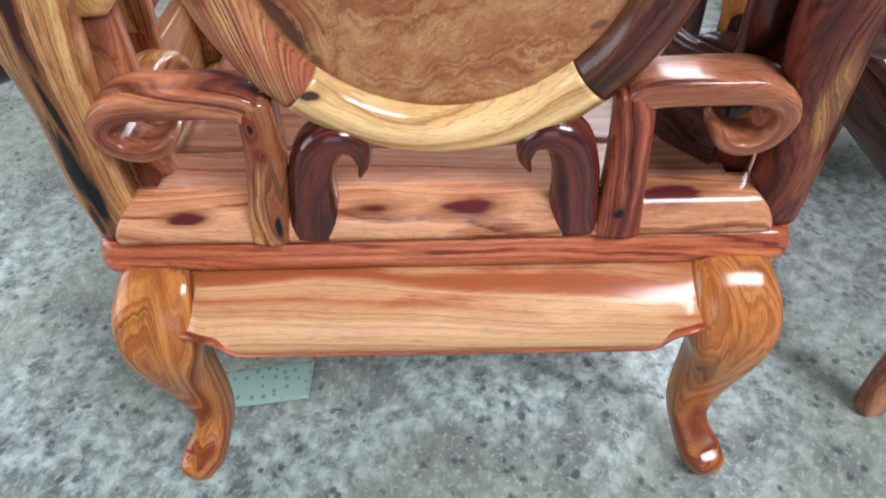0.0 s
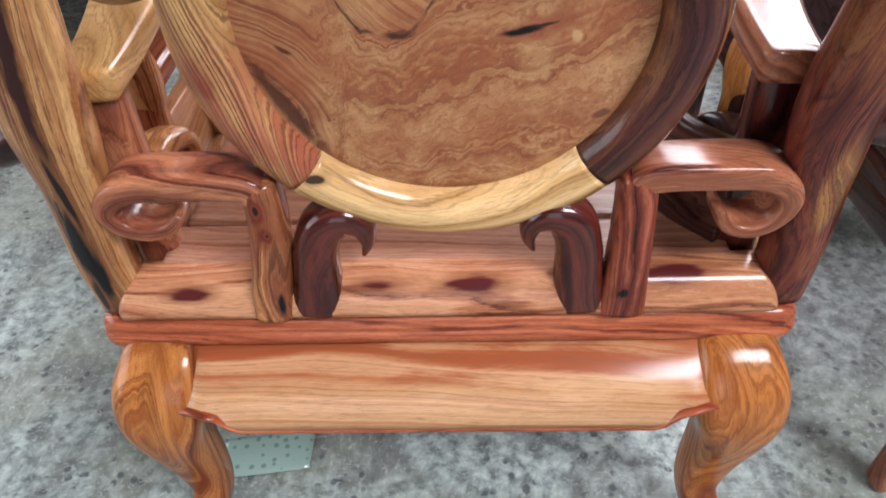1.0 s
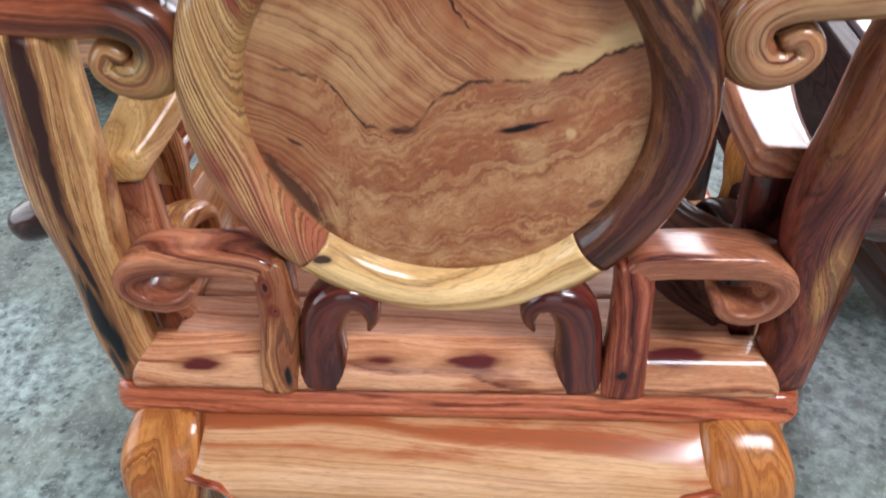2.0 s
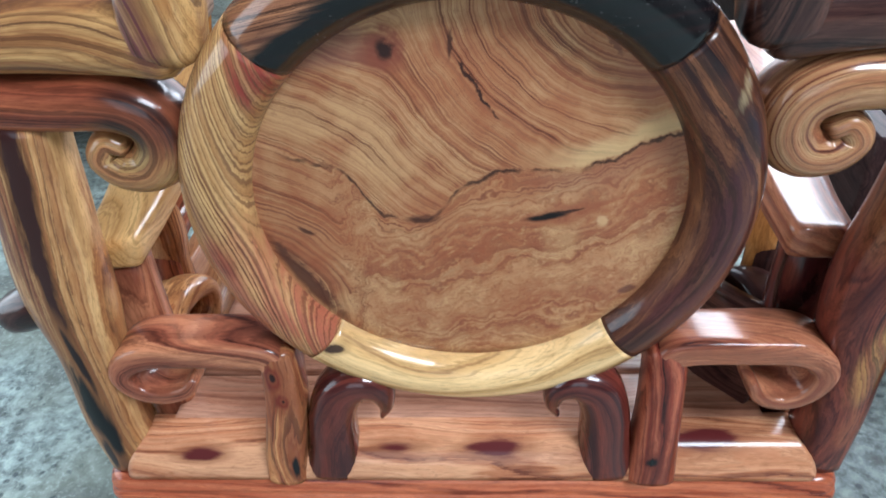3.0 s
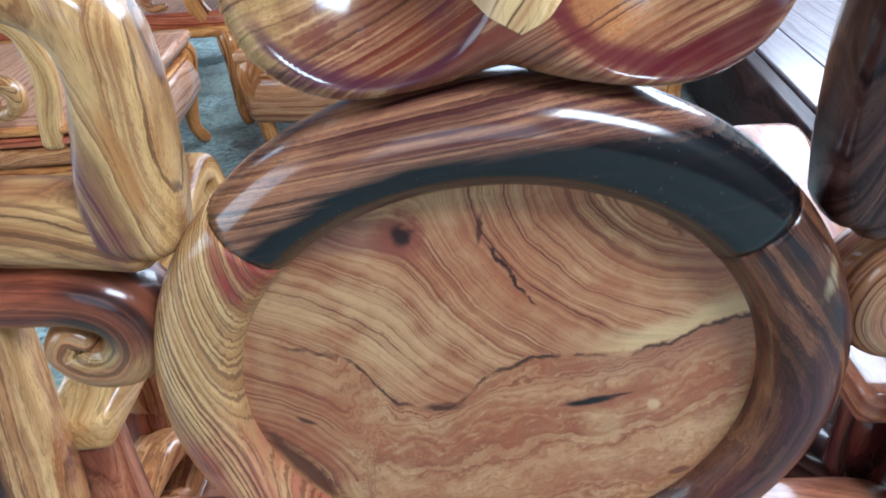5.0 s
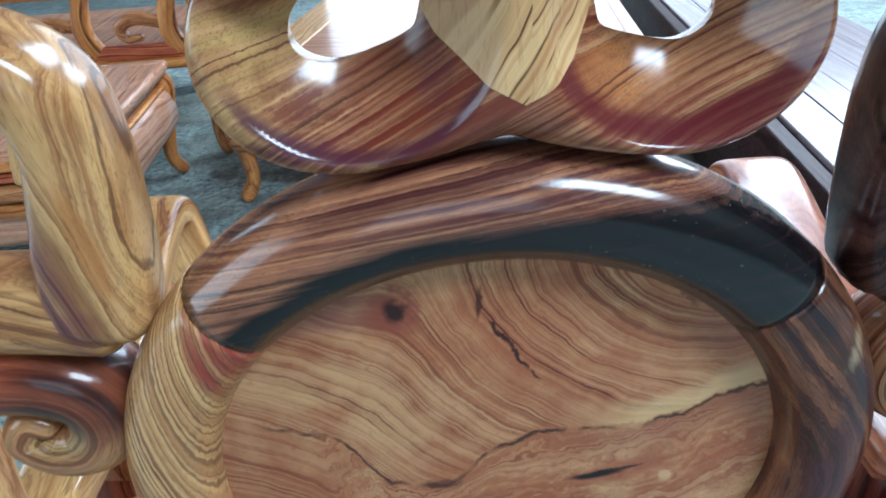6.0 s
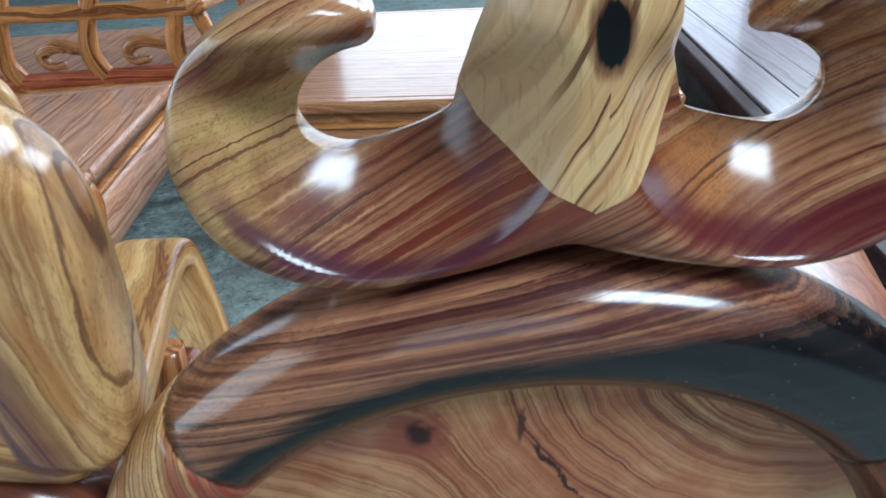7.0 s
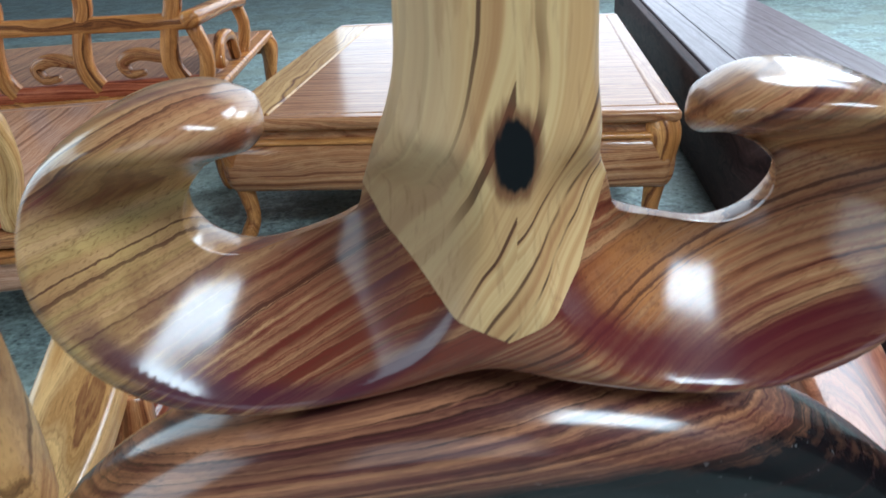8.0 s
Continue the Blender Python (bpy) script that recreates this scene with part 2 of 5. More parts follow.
ring_dark = wood("ring_dark_rosewood", (0.25, 0.105, 0.040), (0.075, 0.021, 0.011), (0.016, 0.005, 0.005), bands=1.5, warp=0.8, streak=0.55, gloss=0.8, fine=0.7,
                 blots=[((0.213, -0.02, 0.890), (1.3, 0.6, 0.45), 0.0125, (0.36, 0.27, 0.15))],
                 tints=[((0.185, -0.02, 0.925), (1, 0.4, 1), 0.024, (0.010, 0.006, 0.008)), ((0.226, -0.02, 0.855), (2.4, 0.5, 0.6), 0.026, (0.016, 0.008, 0.014)), ((0.229, -0.01, 0.775), (2.0, 0.6, 0.42), 0.030, (0.06, 0.014, 0.018)), ((0.21, -0.02, 0.67), (1, 0.4, 1), 0.040, (0.085, 0.022, 0.020)), ((0.165, 0.0, 0.62), (1, 0.4, 1), 0.036, (0.04, 0.012, 0.010))])
pale = wood("pale_sapwood", (0.78, 0.54, 0.22), (0.70, 0.43, 0.15), (0.42, 0.21, 0.075), bands=0.6, warp=0.7, streak=0.2, fine=0.18,
            blots=[((-0.125, 0.02, 0.62), (0.7, 1, 1.6), 0.010, (0.05, 0.025, 0.015))])
zebra = wood("zebra_rosewood", (0.62, 0.39, 0.14), (0.50, 0.265, 0.090), (0.36, 0.16, 0.07), bands=0.8, warp=0.22, streak=0.3, fine=0.9, every=0.75, lines=3.0, twist=1.0, fuzz=0.12, line=(0.10, 0.028, 0.016),
             tints=[((-0.205, 0.0, 0.70), (0.7, 0.2, 0.8), 0.060, (0.40, 0.13, 0.07)), ((-0.14, 0.0, 0.62), (1, 0.2, 1), 0.055, (0.33, 0.09, 0.05)), ((-0.125, -0.01, 0.915), (1, 0.3, 0.7), 0.024, (0.24, 0.022, 0.022)), ((-0.20, 0.0, 0.745), (1.5, 0.3, 1), 0.022, (0.26, 0.06, 0.035))])
stripe = wood("striped_rosewood", (0.40, 0.19, 0.078), (0.115, 0.034, 0.022), (0.010, 0.004, 0.0045), bands=2.4, warp=0.3, streak=0.55, fine=0.85, every=0.3, lines=2.4, fuzz=0.1, gloss=1.1, rim=((0.013, 0, 0.778), 0.2075, 0.036, BLACK))
bar_wood = wood("dark_bar_rosewood", (0.36, 0.115, 0.045), (0.18, 0.046, 0.02), (0.022, 0.006, 0.005), bands=0.9, warp=0.6, streak=0.5,
                tints=[((-0.258, 0.0, 0.828), (1, 0.2, 1), 0.040, (0.46, 0.29, 0.11)), ((-0.232, 0.0, 0.878), (0.8, 0.2, 0.8), 0.026, (0.009, 0.006, 0.006))])
straw = wood("straw_sapwood", (0.60, 0.375, 0.13), (0.40, 0.185, 0.058), (0.09, 0.022, 0.018), bands=0.9, warp=1.2, streak=0.6, fine=0.75, every=0.2, lines=1.3, fuzz=0.12,
             tints=[((-0.212, 0.0, 0.965), (1.7, 0.2, 0.42), 0.020, (0.12, 0.03, 0.04)), ((-0.204, 0.0, 0.935), (1.2, 0.2, 1.2), 0.014, (0.13, 0.03, 0.04)), ((-0.186, 0.0, 0.985), (2.2, 0.2, 0.4), 0.012, (0.40, 0.17, 0.05)), ((-0.34, 0.0, 0.95), (0.6, 0.2, 1.6), 0.018, (0.11, 0.034, 0.036))])
stile_wood = wood("stile_rosewood", (0.62, 0.385, 0.14), (0.41, 0.18, 0.058), (0.10, 0.024, 0.016), bands=1.1, warp=0.6, streak=0.45, fine=0.75, twist=0.4, heart=(0.004, 0.0085, (0.030, 0.008, 0.007)),
                  tints=[((-0.385, 0.0, 0.66), (3.2, 0.1, 0.22), 0.040, (0.10, 0.022, 0.016)), ((-0.372, 0.0, 0.78), (3.0, 0.1, 0.3), 0.030, (0.17, 0.04, 0.02)), ((-0.405, 0.0, 0.60), (3.0, 0.1, 0.3), 0.022, (0.16, 0.05, 0.02))],
                  blots=[((-0.396, 0.0, 0.535), (1.7, 0.1, 0.26), 0.026, BLACK), ((-0.384, 0.0, 0.61), (3.4, 0.1, 0.30), 0.020, (0.012, 0.005, 0.005)), ((-0.408, 0.0, 0.45), (3.0, 0.1, 0.5), 0.018, (0.02, 0.008, 0.006))])


def crest_post_material():
    """Pale sapwood with a few long dark lines that swing round a black knot."""
    T = Tree("post_sapwood")
    p = T.coords()
    sep = T.t.nodes.new("ShaderNodeSeparateXYZ")
    T.put(sep.inputs[0], p)
    wob = T.noise(T.v("MULTIPLY", p, (30, 30, 16)), detail=2.0)
    fibre = T.noise(T.v("MULTIPLY", p, (420, 420, 40)), detail=3.0, rough=0.6)
    dx, dz = T.m("SUBTRACT", sep.outputs[0], 0.0305), T.m("SUBTRACT", sep.outputs[2], 1.104)
    drop = T.m("SUBTRACT", 0.012, dz)
    drop = T.m("MULTIPLY", T.m("ADD", drop, T.m("SQRT", T.m("ADD", T.m("MULTIPLY", drop, drop), 0.0002))), 0.5)
    lean_x = T.m("ADD", dx, T.m("MULTIPLY", drop, 0.72))
    r = T.v("LENGTH", T.v("MULTIPLY", T.v("SUBTRACT", p, (0.0305, 0, 1.105)), (1.35, 0, 0.72)))
    s = T.m("SUBTRACT", lean_x, T.m("MULTIPLY", T.m("SIGN", dx), T.m("MULTIPLY", T.step(r, 0.026, 0.006), 0.005)))
    s = T.m("ADD", s, T.m("MULTIPLY", T.m("SUBTRACT", wob, 0.5), 0.010))
    band = T.noise(w=s, scale=130.0, detail=3.0, rough=0.6)
    col = T.ramp(band, [(0.34, (0.40, 0.205, 0.085)), (0.48, (0.53, 0.315, 0.135)), (0.62, (0.62, 0.41, 0.19))])
    plain = T.step(dx, -0.008, -0.020)
    col = T.mix(T.m("MULTIPLY", plain, 0.55), col, (0.50, 0.34, 0.20))
    lines = T.noise(w=T.m("ADD", s, 0.37), scale=260.0, detail=1.0, rough=0.5)
    inked = T.m("MULTIPLY", T.step(lines, 0.60, 0.66), T.m("SUBTRACT", 1.0, T.m("MULTIPLY", plain, 0.85)))
    inked = T.m("MULTIPLY", inked, T.step(T.noise(T.v("MULTIPLY", p, (40, 40, 14)), detail=2.0), 0.36, 0.50))
    col = T.mix(T.m("MULTIPLY", inked, 0.88), col, (0.060, 0.020, 0.011))
    col = T.mix(T.m("MULTIPLY", T.step(fibre, 0.54, 0.70), 0.28), col, (0.22, 0.095, 0.04))
    ragged = T.m("MULTIPLY", T.m("SUBTRACT", T.m("ADD", T.m("MULTIPLY", wob, 0.6), T.m("MULTIPLY", fibre, 0.4)), 0.5), 0.013)
    col = T.mix(T.m("MULTIPLY", T.step(T.m("ADD", r, ragged), 0.0125, 0.0085), 0.85), col, (0.13, 0.042, 0.018))
    col = T.mix(T.step(T.m("ADD", r, ragged), 0.0088, 0.0070), col, BLACK)
    T.bump(fibre, 0.06, 0.001)
    return T.finish(col, 0.42, coat=0.32, coat_rough=0.2, spec=0.08)


post_wood = crest_post_material()
horn_wood = wood("horn_rosewood", (0.50, 0.29, 0.115), (0.34, 0.130, 0.052), (0.085, 0.016, 0.012), bands=2.6, warp=0.22, streak=0.5, fine=0.8, lines=2.4, every=0.12, gloss=1.0, fuzz=0.08, rings=[((-0.043, 0, 1.092), 0.064, 0.0024, (0.060, 0.014, 0.024), 1.058), ((0.098, 0, 1.088), 0.060, 0.0042, (0.085, 0.009, 0.014), 1.064)],
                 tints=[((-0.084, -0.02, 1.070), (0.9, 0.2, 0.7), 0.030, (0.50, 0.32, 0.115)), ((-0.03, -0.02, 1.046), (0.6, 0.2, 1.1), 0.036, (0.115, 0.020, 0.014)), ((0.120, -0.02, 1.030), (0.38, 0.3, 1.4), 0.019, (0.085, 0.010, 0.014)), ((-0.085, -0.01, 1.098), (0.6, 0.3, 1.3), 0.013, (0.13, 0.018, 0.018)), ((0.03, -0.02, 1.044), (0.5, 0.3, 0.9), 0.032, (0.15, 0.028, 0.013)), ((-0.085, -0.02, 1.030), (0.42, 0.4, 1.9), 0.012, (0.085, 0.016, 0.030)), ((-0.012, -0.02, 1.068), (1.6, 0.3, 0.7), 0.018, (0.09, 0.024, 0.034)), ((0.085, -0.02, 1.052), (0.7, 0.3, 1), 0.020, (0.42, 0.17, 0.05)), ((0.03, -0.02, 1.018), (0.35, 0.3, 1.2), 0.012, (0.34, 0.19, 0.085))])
amber = wood("amber_rosewood", (0.66, 0.42, 0.15), (0.52, 0.28, 0.085), (0.24, 0.08, 0.03), bands=0.6, warp=0.8, streak=0.2, fine=0.25,
             blots=[((-0.45, 0.33, 0.70), (1, 0.6, 0.6), 0.016, (0.06, 0.015, 0.008))])
seat_wood = wood("seat_rosewood", (0.44, 0.25, 0.135), (0.36, 0.165, 0.080), (0.20, 0.062, 0.032), bands=0.45, warp=0.6, streak=0.25, fine=0.25, gloss=0.4)
table_wood = wood("table_rosewood", (0.52, 0.28, 0.11), (0.40, 0.17, 0.062), (0.20, 0.062, 0.024), bands=0.6, warp=0.5, streak=0.35, fine=0.4, gloss=1.0)
bench_top = wood("bench_rosewood", (0.60, 0.36, 0.19), (0.50, 0.25, 0.115), (0.28, 0.10, 0.045), bands=0.6, warp=0.5, streak=0.3, fine=0.35, gloss=1.0)
orange = wood("orange_rosewood", (0.62, 0.30, 0.085), (0.43, 0.165, 0.045), (0.07, 0.019, 0.009), bands=0.6, streak=0.35, fine=0.3)
umber = wood("umber_rosewood", (0.10, 0.045, 0.026), (0.04, 0.015, 0.011), (0.008, 0.0035, 0.003), bands=0.7, streak=0.5)
grey_wood = wood("dull_plank_wood", (0.21, 0.17, 0.145), (0.17, 0.125, 0.10), (0.10, 0.07, 0.055), bands=0.5, warp=0.4, streak=0.2, fine=0.3, gloss=0.5)
bench_dark = wood("bench_dark_wood", (0.05, 0.026, 0.018), (0.028, 0.013, 0.010), (0.008, 0.004, 0.004), bands=0.6, streak=0.4, gloss=0.1)


def floor_material():
    T = Tree("speckled_concrete")
    p = T.coords()
    w = T.v("ADD", p, T.v("MULTIPLY", T.noise(p, scale=9.0, detail=3.0), (0.038, 0.044, 0.000)))
    a = T.noise(w, scale=34.0, detail=6.0, rough=0.64)
    b = T.noise(p, scale=2.2, detail=3.0)
    c = T.noise(w, scale=95.0, detail=4.0, rough=0.7)
    col = T.ramp(a, [(0.35, (0.070, 0.090, 0.090)), (0.44, (0.150, 0.190, 0.184)), (0.52, (0.235, 0.298, 0.288)), (0.64, (0.365, 0.445, 0.420))])
    col = T.mix(T.m("MULTIPLY", T.step(b, 0.42, 0.62), 0.65), col, (0.166, 0.187, 0.151))
    big = T.noise(p, scale=7.0, detail=4.0, rough=0.6)
    col = T.mix(T.m("MULTIPLY", T.step(big, 0.49, 0.62), 0.62), col, (0.085, 0.092, 0.086))
    spots = T.m("MULTIPLY", T.step(T.voronoi(w, 42.0), 0.34, 0.20), T.step(T.noise(p, scale=14.0, detail=3.0), 0.45, 0.56))
    col = T.mix(T.m("MULTIPLY", spots, 0.85), col, (0.035, 0.050, 0.056))
    fine = T.step(c, 0.52, 0.66)
    col = T.mix(T.m("MULTIPLY", fine, 0.45), col, (0.40, 0.48, 0.455))
    scratch = T.step(T.noise(T.v("MULTIPLY", p, (3.0, 140.0, 1.0)), detail=2.0), 0.66, 0.74)
    col = T.mix(T.m("MULTIPLY", scratch, 0.2), col, (0.454, 0.522, 0.494))
    T.bump(T.m("ADD", a, c), 0.15, 0.002)
    return T.finish(col, T.m("ADD", 0.38, T.m("MULTIPLY", a, 0.3)), spec=0.4)


concrete = floor_material()


def plaster(name, col):
    T = Tree(name)
    p = T.coords()
    n = T.noise(p, scale=1.3, detail=6.0)
    f = T.noise(p, scale=90.0, detail=3.0)
    c = T.mix(T.m("MULTIPLY", T.step(n, 0.4, 0.7), 0.4), col, tuple(0.72 * a for a in col))
    T.bump(f, 0.2, 0.003)
    return T.finish(c, 0.85)


wall_paint = plaster("old_wall_paint", (0.085, 0.085, 0.077))
roof_grey = plaster("roof_grey", (0.065, 0.068, 0.068))


def panel_material():
    """Figure of the round back panel: arcs hanging from the top, a fan at one side, a curly flame under a cracked seam."""
    T = Tree("figured_panel")
    p = T.coords()
    wob = T.noise(T.v("MULTIPLY", p, (9, 9, 9)), detail=1.5)
    wob2 = T.noise(T.v("MULTIPLY", p, (30, 30, 30)), detail=2.5)
    ragged = T.noise(T.v("MULTIPLY", p, (95, 95, 95)), detail=3.0, rough=0.6)
    sep = T.t.nodes.new("ShaderNodeSeparateXYZ")
    T.put(sep.inputs[0], p)
    x, z = sep.outputs[0], sep.outputs[2]
    # height of the seam over x: level, falls to a low, climbs to the far edge
    seam_line = ((-0.16, 0.062), (-0.108, 0.049), (-0.068, -0.003), (-0.037, -0.010), (0.007, 0.029), (0.030, 0.040), (0.092, 0.041), (0.120, 0.048), (0.146, 0.064), (0.185, 0.074))
    grey = T.ramp(T.m("DIVIDE", T.m("ADD", x, 0.19), 0.38), [((u + 0.19) / 0.38, ((w + 0.1) / 0.25,) * 3) for u, w in seam_line], smooth=True)
    edge = T.m("SUBTRACT", T.m("MULTIPLY", grey, 0.25), 0.1)
    edge = T.m("ADD", edge, T.m("ADD", T.m("MULTIPLY", T.m("SUBTRACT", ragged, 0.5), 0.012), T.m("MULTIPLY", T.m("SUBTRACT", wob2, 0.5), 0.012)))
    above = T.m("SUBTRACT", z, edge)
    arcs = T.v("LENGTH", T.v("MULTIPLY", T.v("SUBTRACT", p, (0.130, 0, 0.200)), (1.0, 0, 1.0)))
    fan = T.m("SUBTRACT", 0.490, T.v("LENGTH", T.v("MULTIPLY", T.v("SUBTRACT", p, (-0.23, 0, -0.12)), (1.0, 0, 1.0))))
    leftward = T.step(T.m("ADD", x, T.m("MULTIPLY", z, -0.12)), -0.045, -0.112)
    hang = T.m("ADD", T.m("MULTIPLY", arcs, T.m("SUBTRACT", 1.0, leftward)), T.m("MULTIPLY", fan, leftward))
    # lines close over the seam run along it towards the far edge
    near = T.m("MULTIPLY", T.step(T.m("ABSOLUTE", above), 0.035, 0.0), T.step(x, 0.02, 0.12))
    hang = T.m("SUBTRACT", hang, T.m("MULTIPLY", near, T.m("MULTIPLY", above, 0.7)))
    hang = T.m("ADD", hang, T.m("ADD", T.m("MULTIPLY", T.m("SUBTRACT", wob, 0.5), 0.018), T.m("ADD", T.m("MULTIPLY", T.m("SUBTRACT", wob2, 0.5), 0.0085), T.m("MULTIPLY", T.m("SUBTRACT", ragged, 0.5), 0.0028))))
    along = T.m("SUBTRACT", 0.34, T.m("MULTIPLY", above, 0.55))
    along = T.m("ADD", along, T.m("ADD", T.m("MULTIPLY", T.m("SUBTRACT", wob, 0.5), 0.06), T.m("ADD", T.m("MULTIPLY", T.m("SUBTRACT", wob2, 0.5), 0.018), T.m("MULTIPLY", T.m("SUBTRACT", ragged, 0.5), 0.0035))))
    side = T.step(T.m("ADD", x, T.m("MULTIPLY", ragged, 0.02)), -0.070, -0.105)
    up = T.m("MAXIMUM", T.step(above, -0.004, 0.004), side)
    s = T.m("ADD", T.m("MULTIPLY", hang, up), T.m("MULTIPLY", along, T.m("SUBTRACT", 1.0, up)))
    broad = T.noise(w=s, scale=38.0, detail=2.0, rough=0.5)
    band = T.noise(w=s, scale=185.0, detail=4.0, rough=0.72)
    fine = T.noise(w=s, scale=480.0, detail=3.0, rough=0.6)
    hair = T.noise(w=s, scale=1300.0, detail=2.0, rough=0.5)
    fleck = T.noise(T.v("MULTIPLY", p, (210, 60, 210)), detail=3.0, rough=0.6)
    tan, brown, rust, deep = (0.47, 0.235, 0.108), (0.35, 0.142, 0.063), (0.24, 0.068, 0.032), (0.085, 0.025, 0.014)
    col = T.ramp(T.m("ADD", T.m("MULTIPLY", band, 0.45), T.m("ADD", T.m("MULTIPLY", broad, 0.25), T.m("MULTIPLY", T.noise(T.v("MULTIPLY", p, (46, 46, 46)), detail=4.0, rough=0.65), 0.30))), [(0.36, rust), (0.46, brown), (0.56, tan), (0.70, (0.53, 0.32, 0.155))])
    tone = T.noise(T.v("ADD", p, (0.4, 0, 0.1)), scale=8.0, detail=3.0, rough=0.6)
    col = T.mix(T.m("MULTIPLY", T.step(tone, 0.44, 0.62), 0.5), col, (0.31, 0.092, 0.038))
    col = T.mix(T.m("MULTIPLY", T.step(tone, 0.48, 0.36), 0.50), col, (0.57, 0.345, 0.16))
    # curly flame in the lower part: short flecks across the grain
    tip = T.t.nodes.new("ShaderNodeVectorRotate")
    tip.rotation_type = "Y_AXIS"
    tip.inputs["Angle"].default_value = radians(30)
    T.put(tip.inputs["Vector"], p)
    curl = T.noise(T.v("MULTIPLY", tip.outputs[0], (70, 60, 210)), detail=5.0, rough=0.72, dist=0.6)
    lower = T.m("MULTIPLY", T.m("SUBTRACT", 1.0, up), T.step(above, 0.0, -0.05))
    col = T.mix(T.m("MULTIPLY", T.m("MULTIPLY", T.step(curl, 0.50, 0.64), 0.42), lower), col, (0.30, 0.092, 0.042))
    col = T.mix(T.m("MULTIPLY", T.m("MULTIPLY", T.step(curl, 0.46, 0.34), 0.40), lower), col, (0.60, 0.36, 0.17))
    # growth lines: dense and dark in some belts, faint in others
    belt = T.step(T.noise(w=s, scale=55.0, detail=2.0), 0.42, 0.60)
    here = T.step(T.noise(p, scale=17.0, detail=3.0, rough=0.6), 0.36, 0.60)
    strong = T.m("MULTIPLY", T.m("ADD", 0.30, T.m("MULTIPLY", belt, 0.7)), T.m("ADD", 0.35, T.m("MULTIPLY", here, 0.65)))
    strong = T.m("MULTIPLY", strong, T.m("SUBTRACT", 1.0, T.m("MULTIPLY", lower, 0.60)))
    col = T.mix(T.m("MULTIPLY", T.step(fine, 0.50, 0.60), T.m("MULTIPLY", strong, 0.85)), col, (0.14, 0.044, 0.024))
    col = T.mix(T.m("MULTIPLY", T.step(band, 0.40, 0.33), T.m("MULTIPLY", strong, 0.85)), col, deep)
    col = T.mix(T.m("MULTIPLY", T.step(hair, 0.52, 0.66), 0.34), col, (0.20, 0.07, 0.034))
    col = T.mix(T.m("MULTIPLY", T.step(fleck, 0.56, 0.70), 0.30), col, (0.18, 0.06, 0.03))
    broken = T.step(T.noise(p, scale=30.0, detail=2.0), 0.34, 0.52)
    seam = T.m("MULTIPLY", T.m("MULTIPLY", T.step(T.m("ABSOLUTE", above), 0.0032, 0.0006), broken), T.step(x, -0.155, -0.135))
    col = T.mix(T.m("MULTIPLY", seam, 0.9), col, (0.035, 0.014, 0.010))
    pale_band = T.m("MULTIPLY", T.step(above, 0.001, 0.005), T.step(above, 0.030, 0.010))
    col = T.mix(T.m("MULTIPLY", T.m("MULTIPLY", pale_band, T.step(x, 0.03, 0.12)), 0.6), col, (0.66, 0.46, 0.22))
    dusk = T.m("MULTIPLY", T.step(above, -0.001, -0.004), T.step(above, -0.040, -0.012))
    col = T.mix(T.m("MULTIPLY", T.m("MULTIPLY", dusk, T.step(x, 0.02, 0.09)), 0.5), col, (0.24, 0.085, 0.05))

    def blot(place, stretch, turn, r, colour, amount):
        nonlocal col
        q = T.v("ADD", T.v("SUBTRACT", p, place), T.v("MULTIPLY", T.v("SUBTRACT", ragged, (0.5, 0.5, 0.5)), (min(r, 0.008) * 1.6, 0, min(r, 0.008) * 0.8)))
        m = T.t.nodes.new("ShaderNodeVectorRotate")
        m.rotation_type = "Y_AXIS"
        T.put(m.inputs["Vector"], q)
        m.inputs["Angle"].default_value = radians(turn)
        d = T.v("LENGTH", T.v("MULTIPLY", m.outputs[0], stretch))
        d = T.m("ADD", d, T.m("MULTIPLY", T.m("SUBTRACT", T.m("ADD", T.m("MULTIPLY", wob2, 0.5), T.m("MULTIPLY", ragged, 0.5)), 0.5), r * 1.3))
        col = T.mix(T.m("MULTIPLY", T.step(d, r, r * 0.4), amount), col, colour)

    blot((-0.095, 0, 0.150), (0.5, 0, 1.4), 0, 0.030, (0.20, 0.075, 0.062), 0.55)
    blot((-0.054, 0, 0.145), (1, 0, 1), 0, 0.024, (0.20, 0.05, 0.03), 0.85)
    blot((-0.054, 0, 0.147), (1, 0, 0.8), 0, 0.0095, (0.022, 0.009, 0.008), 0.95)
    # the crack that runs down from the top, and fainter ones
    blot((-0.007, 0, 0.150), (2.6, 0, 0.42), -8, 0.0065, (0.06, 0.02, 0.012), 0.9)
    blot((0.004, 0, 0.127), (2.6, 0, 0.34), 32, 0.0055, (0.030, 0.011, 0.009), 0.95)
    blot((0.015, 0, 0.108), (2.4, 0, 0.36), 28, 0.0062, (0.030, 0.011, 0.009), 0.95)
    blot((0.026, 0, 0.092), (3.2, 0, 0.6), 40, 0.005, (0.05, 0.017, 0.012), 0.85)
    blot((0.106, 0, 0.150), (3.0, 0, 0.28), 36, 0.007, (0.13, 0.045, 0.028), 0.75)
    blot((0.140, 0, 0.125), (0.8, 0, 0.8), 0, 0.028, (0.28, 0.10, 0.06), 0.5)
    # slot-like black knot with its halo
    blot((0.085, 0, -0.006), (0.36, 0, 1.3), 10, 0.020, (0.26, 0.075, 0.035), 0.7)
    blot((0.068, 0, -0.008), (0.40, 0, 1.8), 9, 0.0100, (0.008, 0.005, 0.005), 1.0)
    blot((0.089, 0, -0.003), (0.42, 0, 2.6), 12, 0.0060, (0.03, 0.012, 0.009), 0.9)
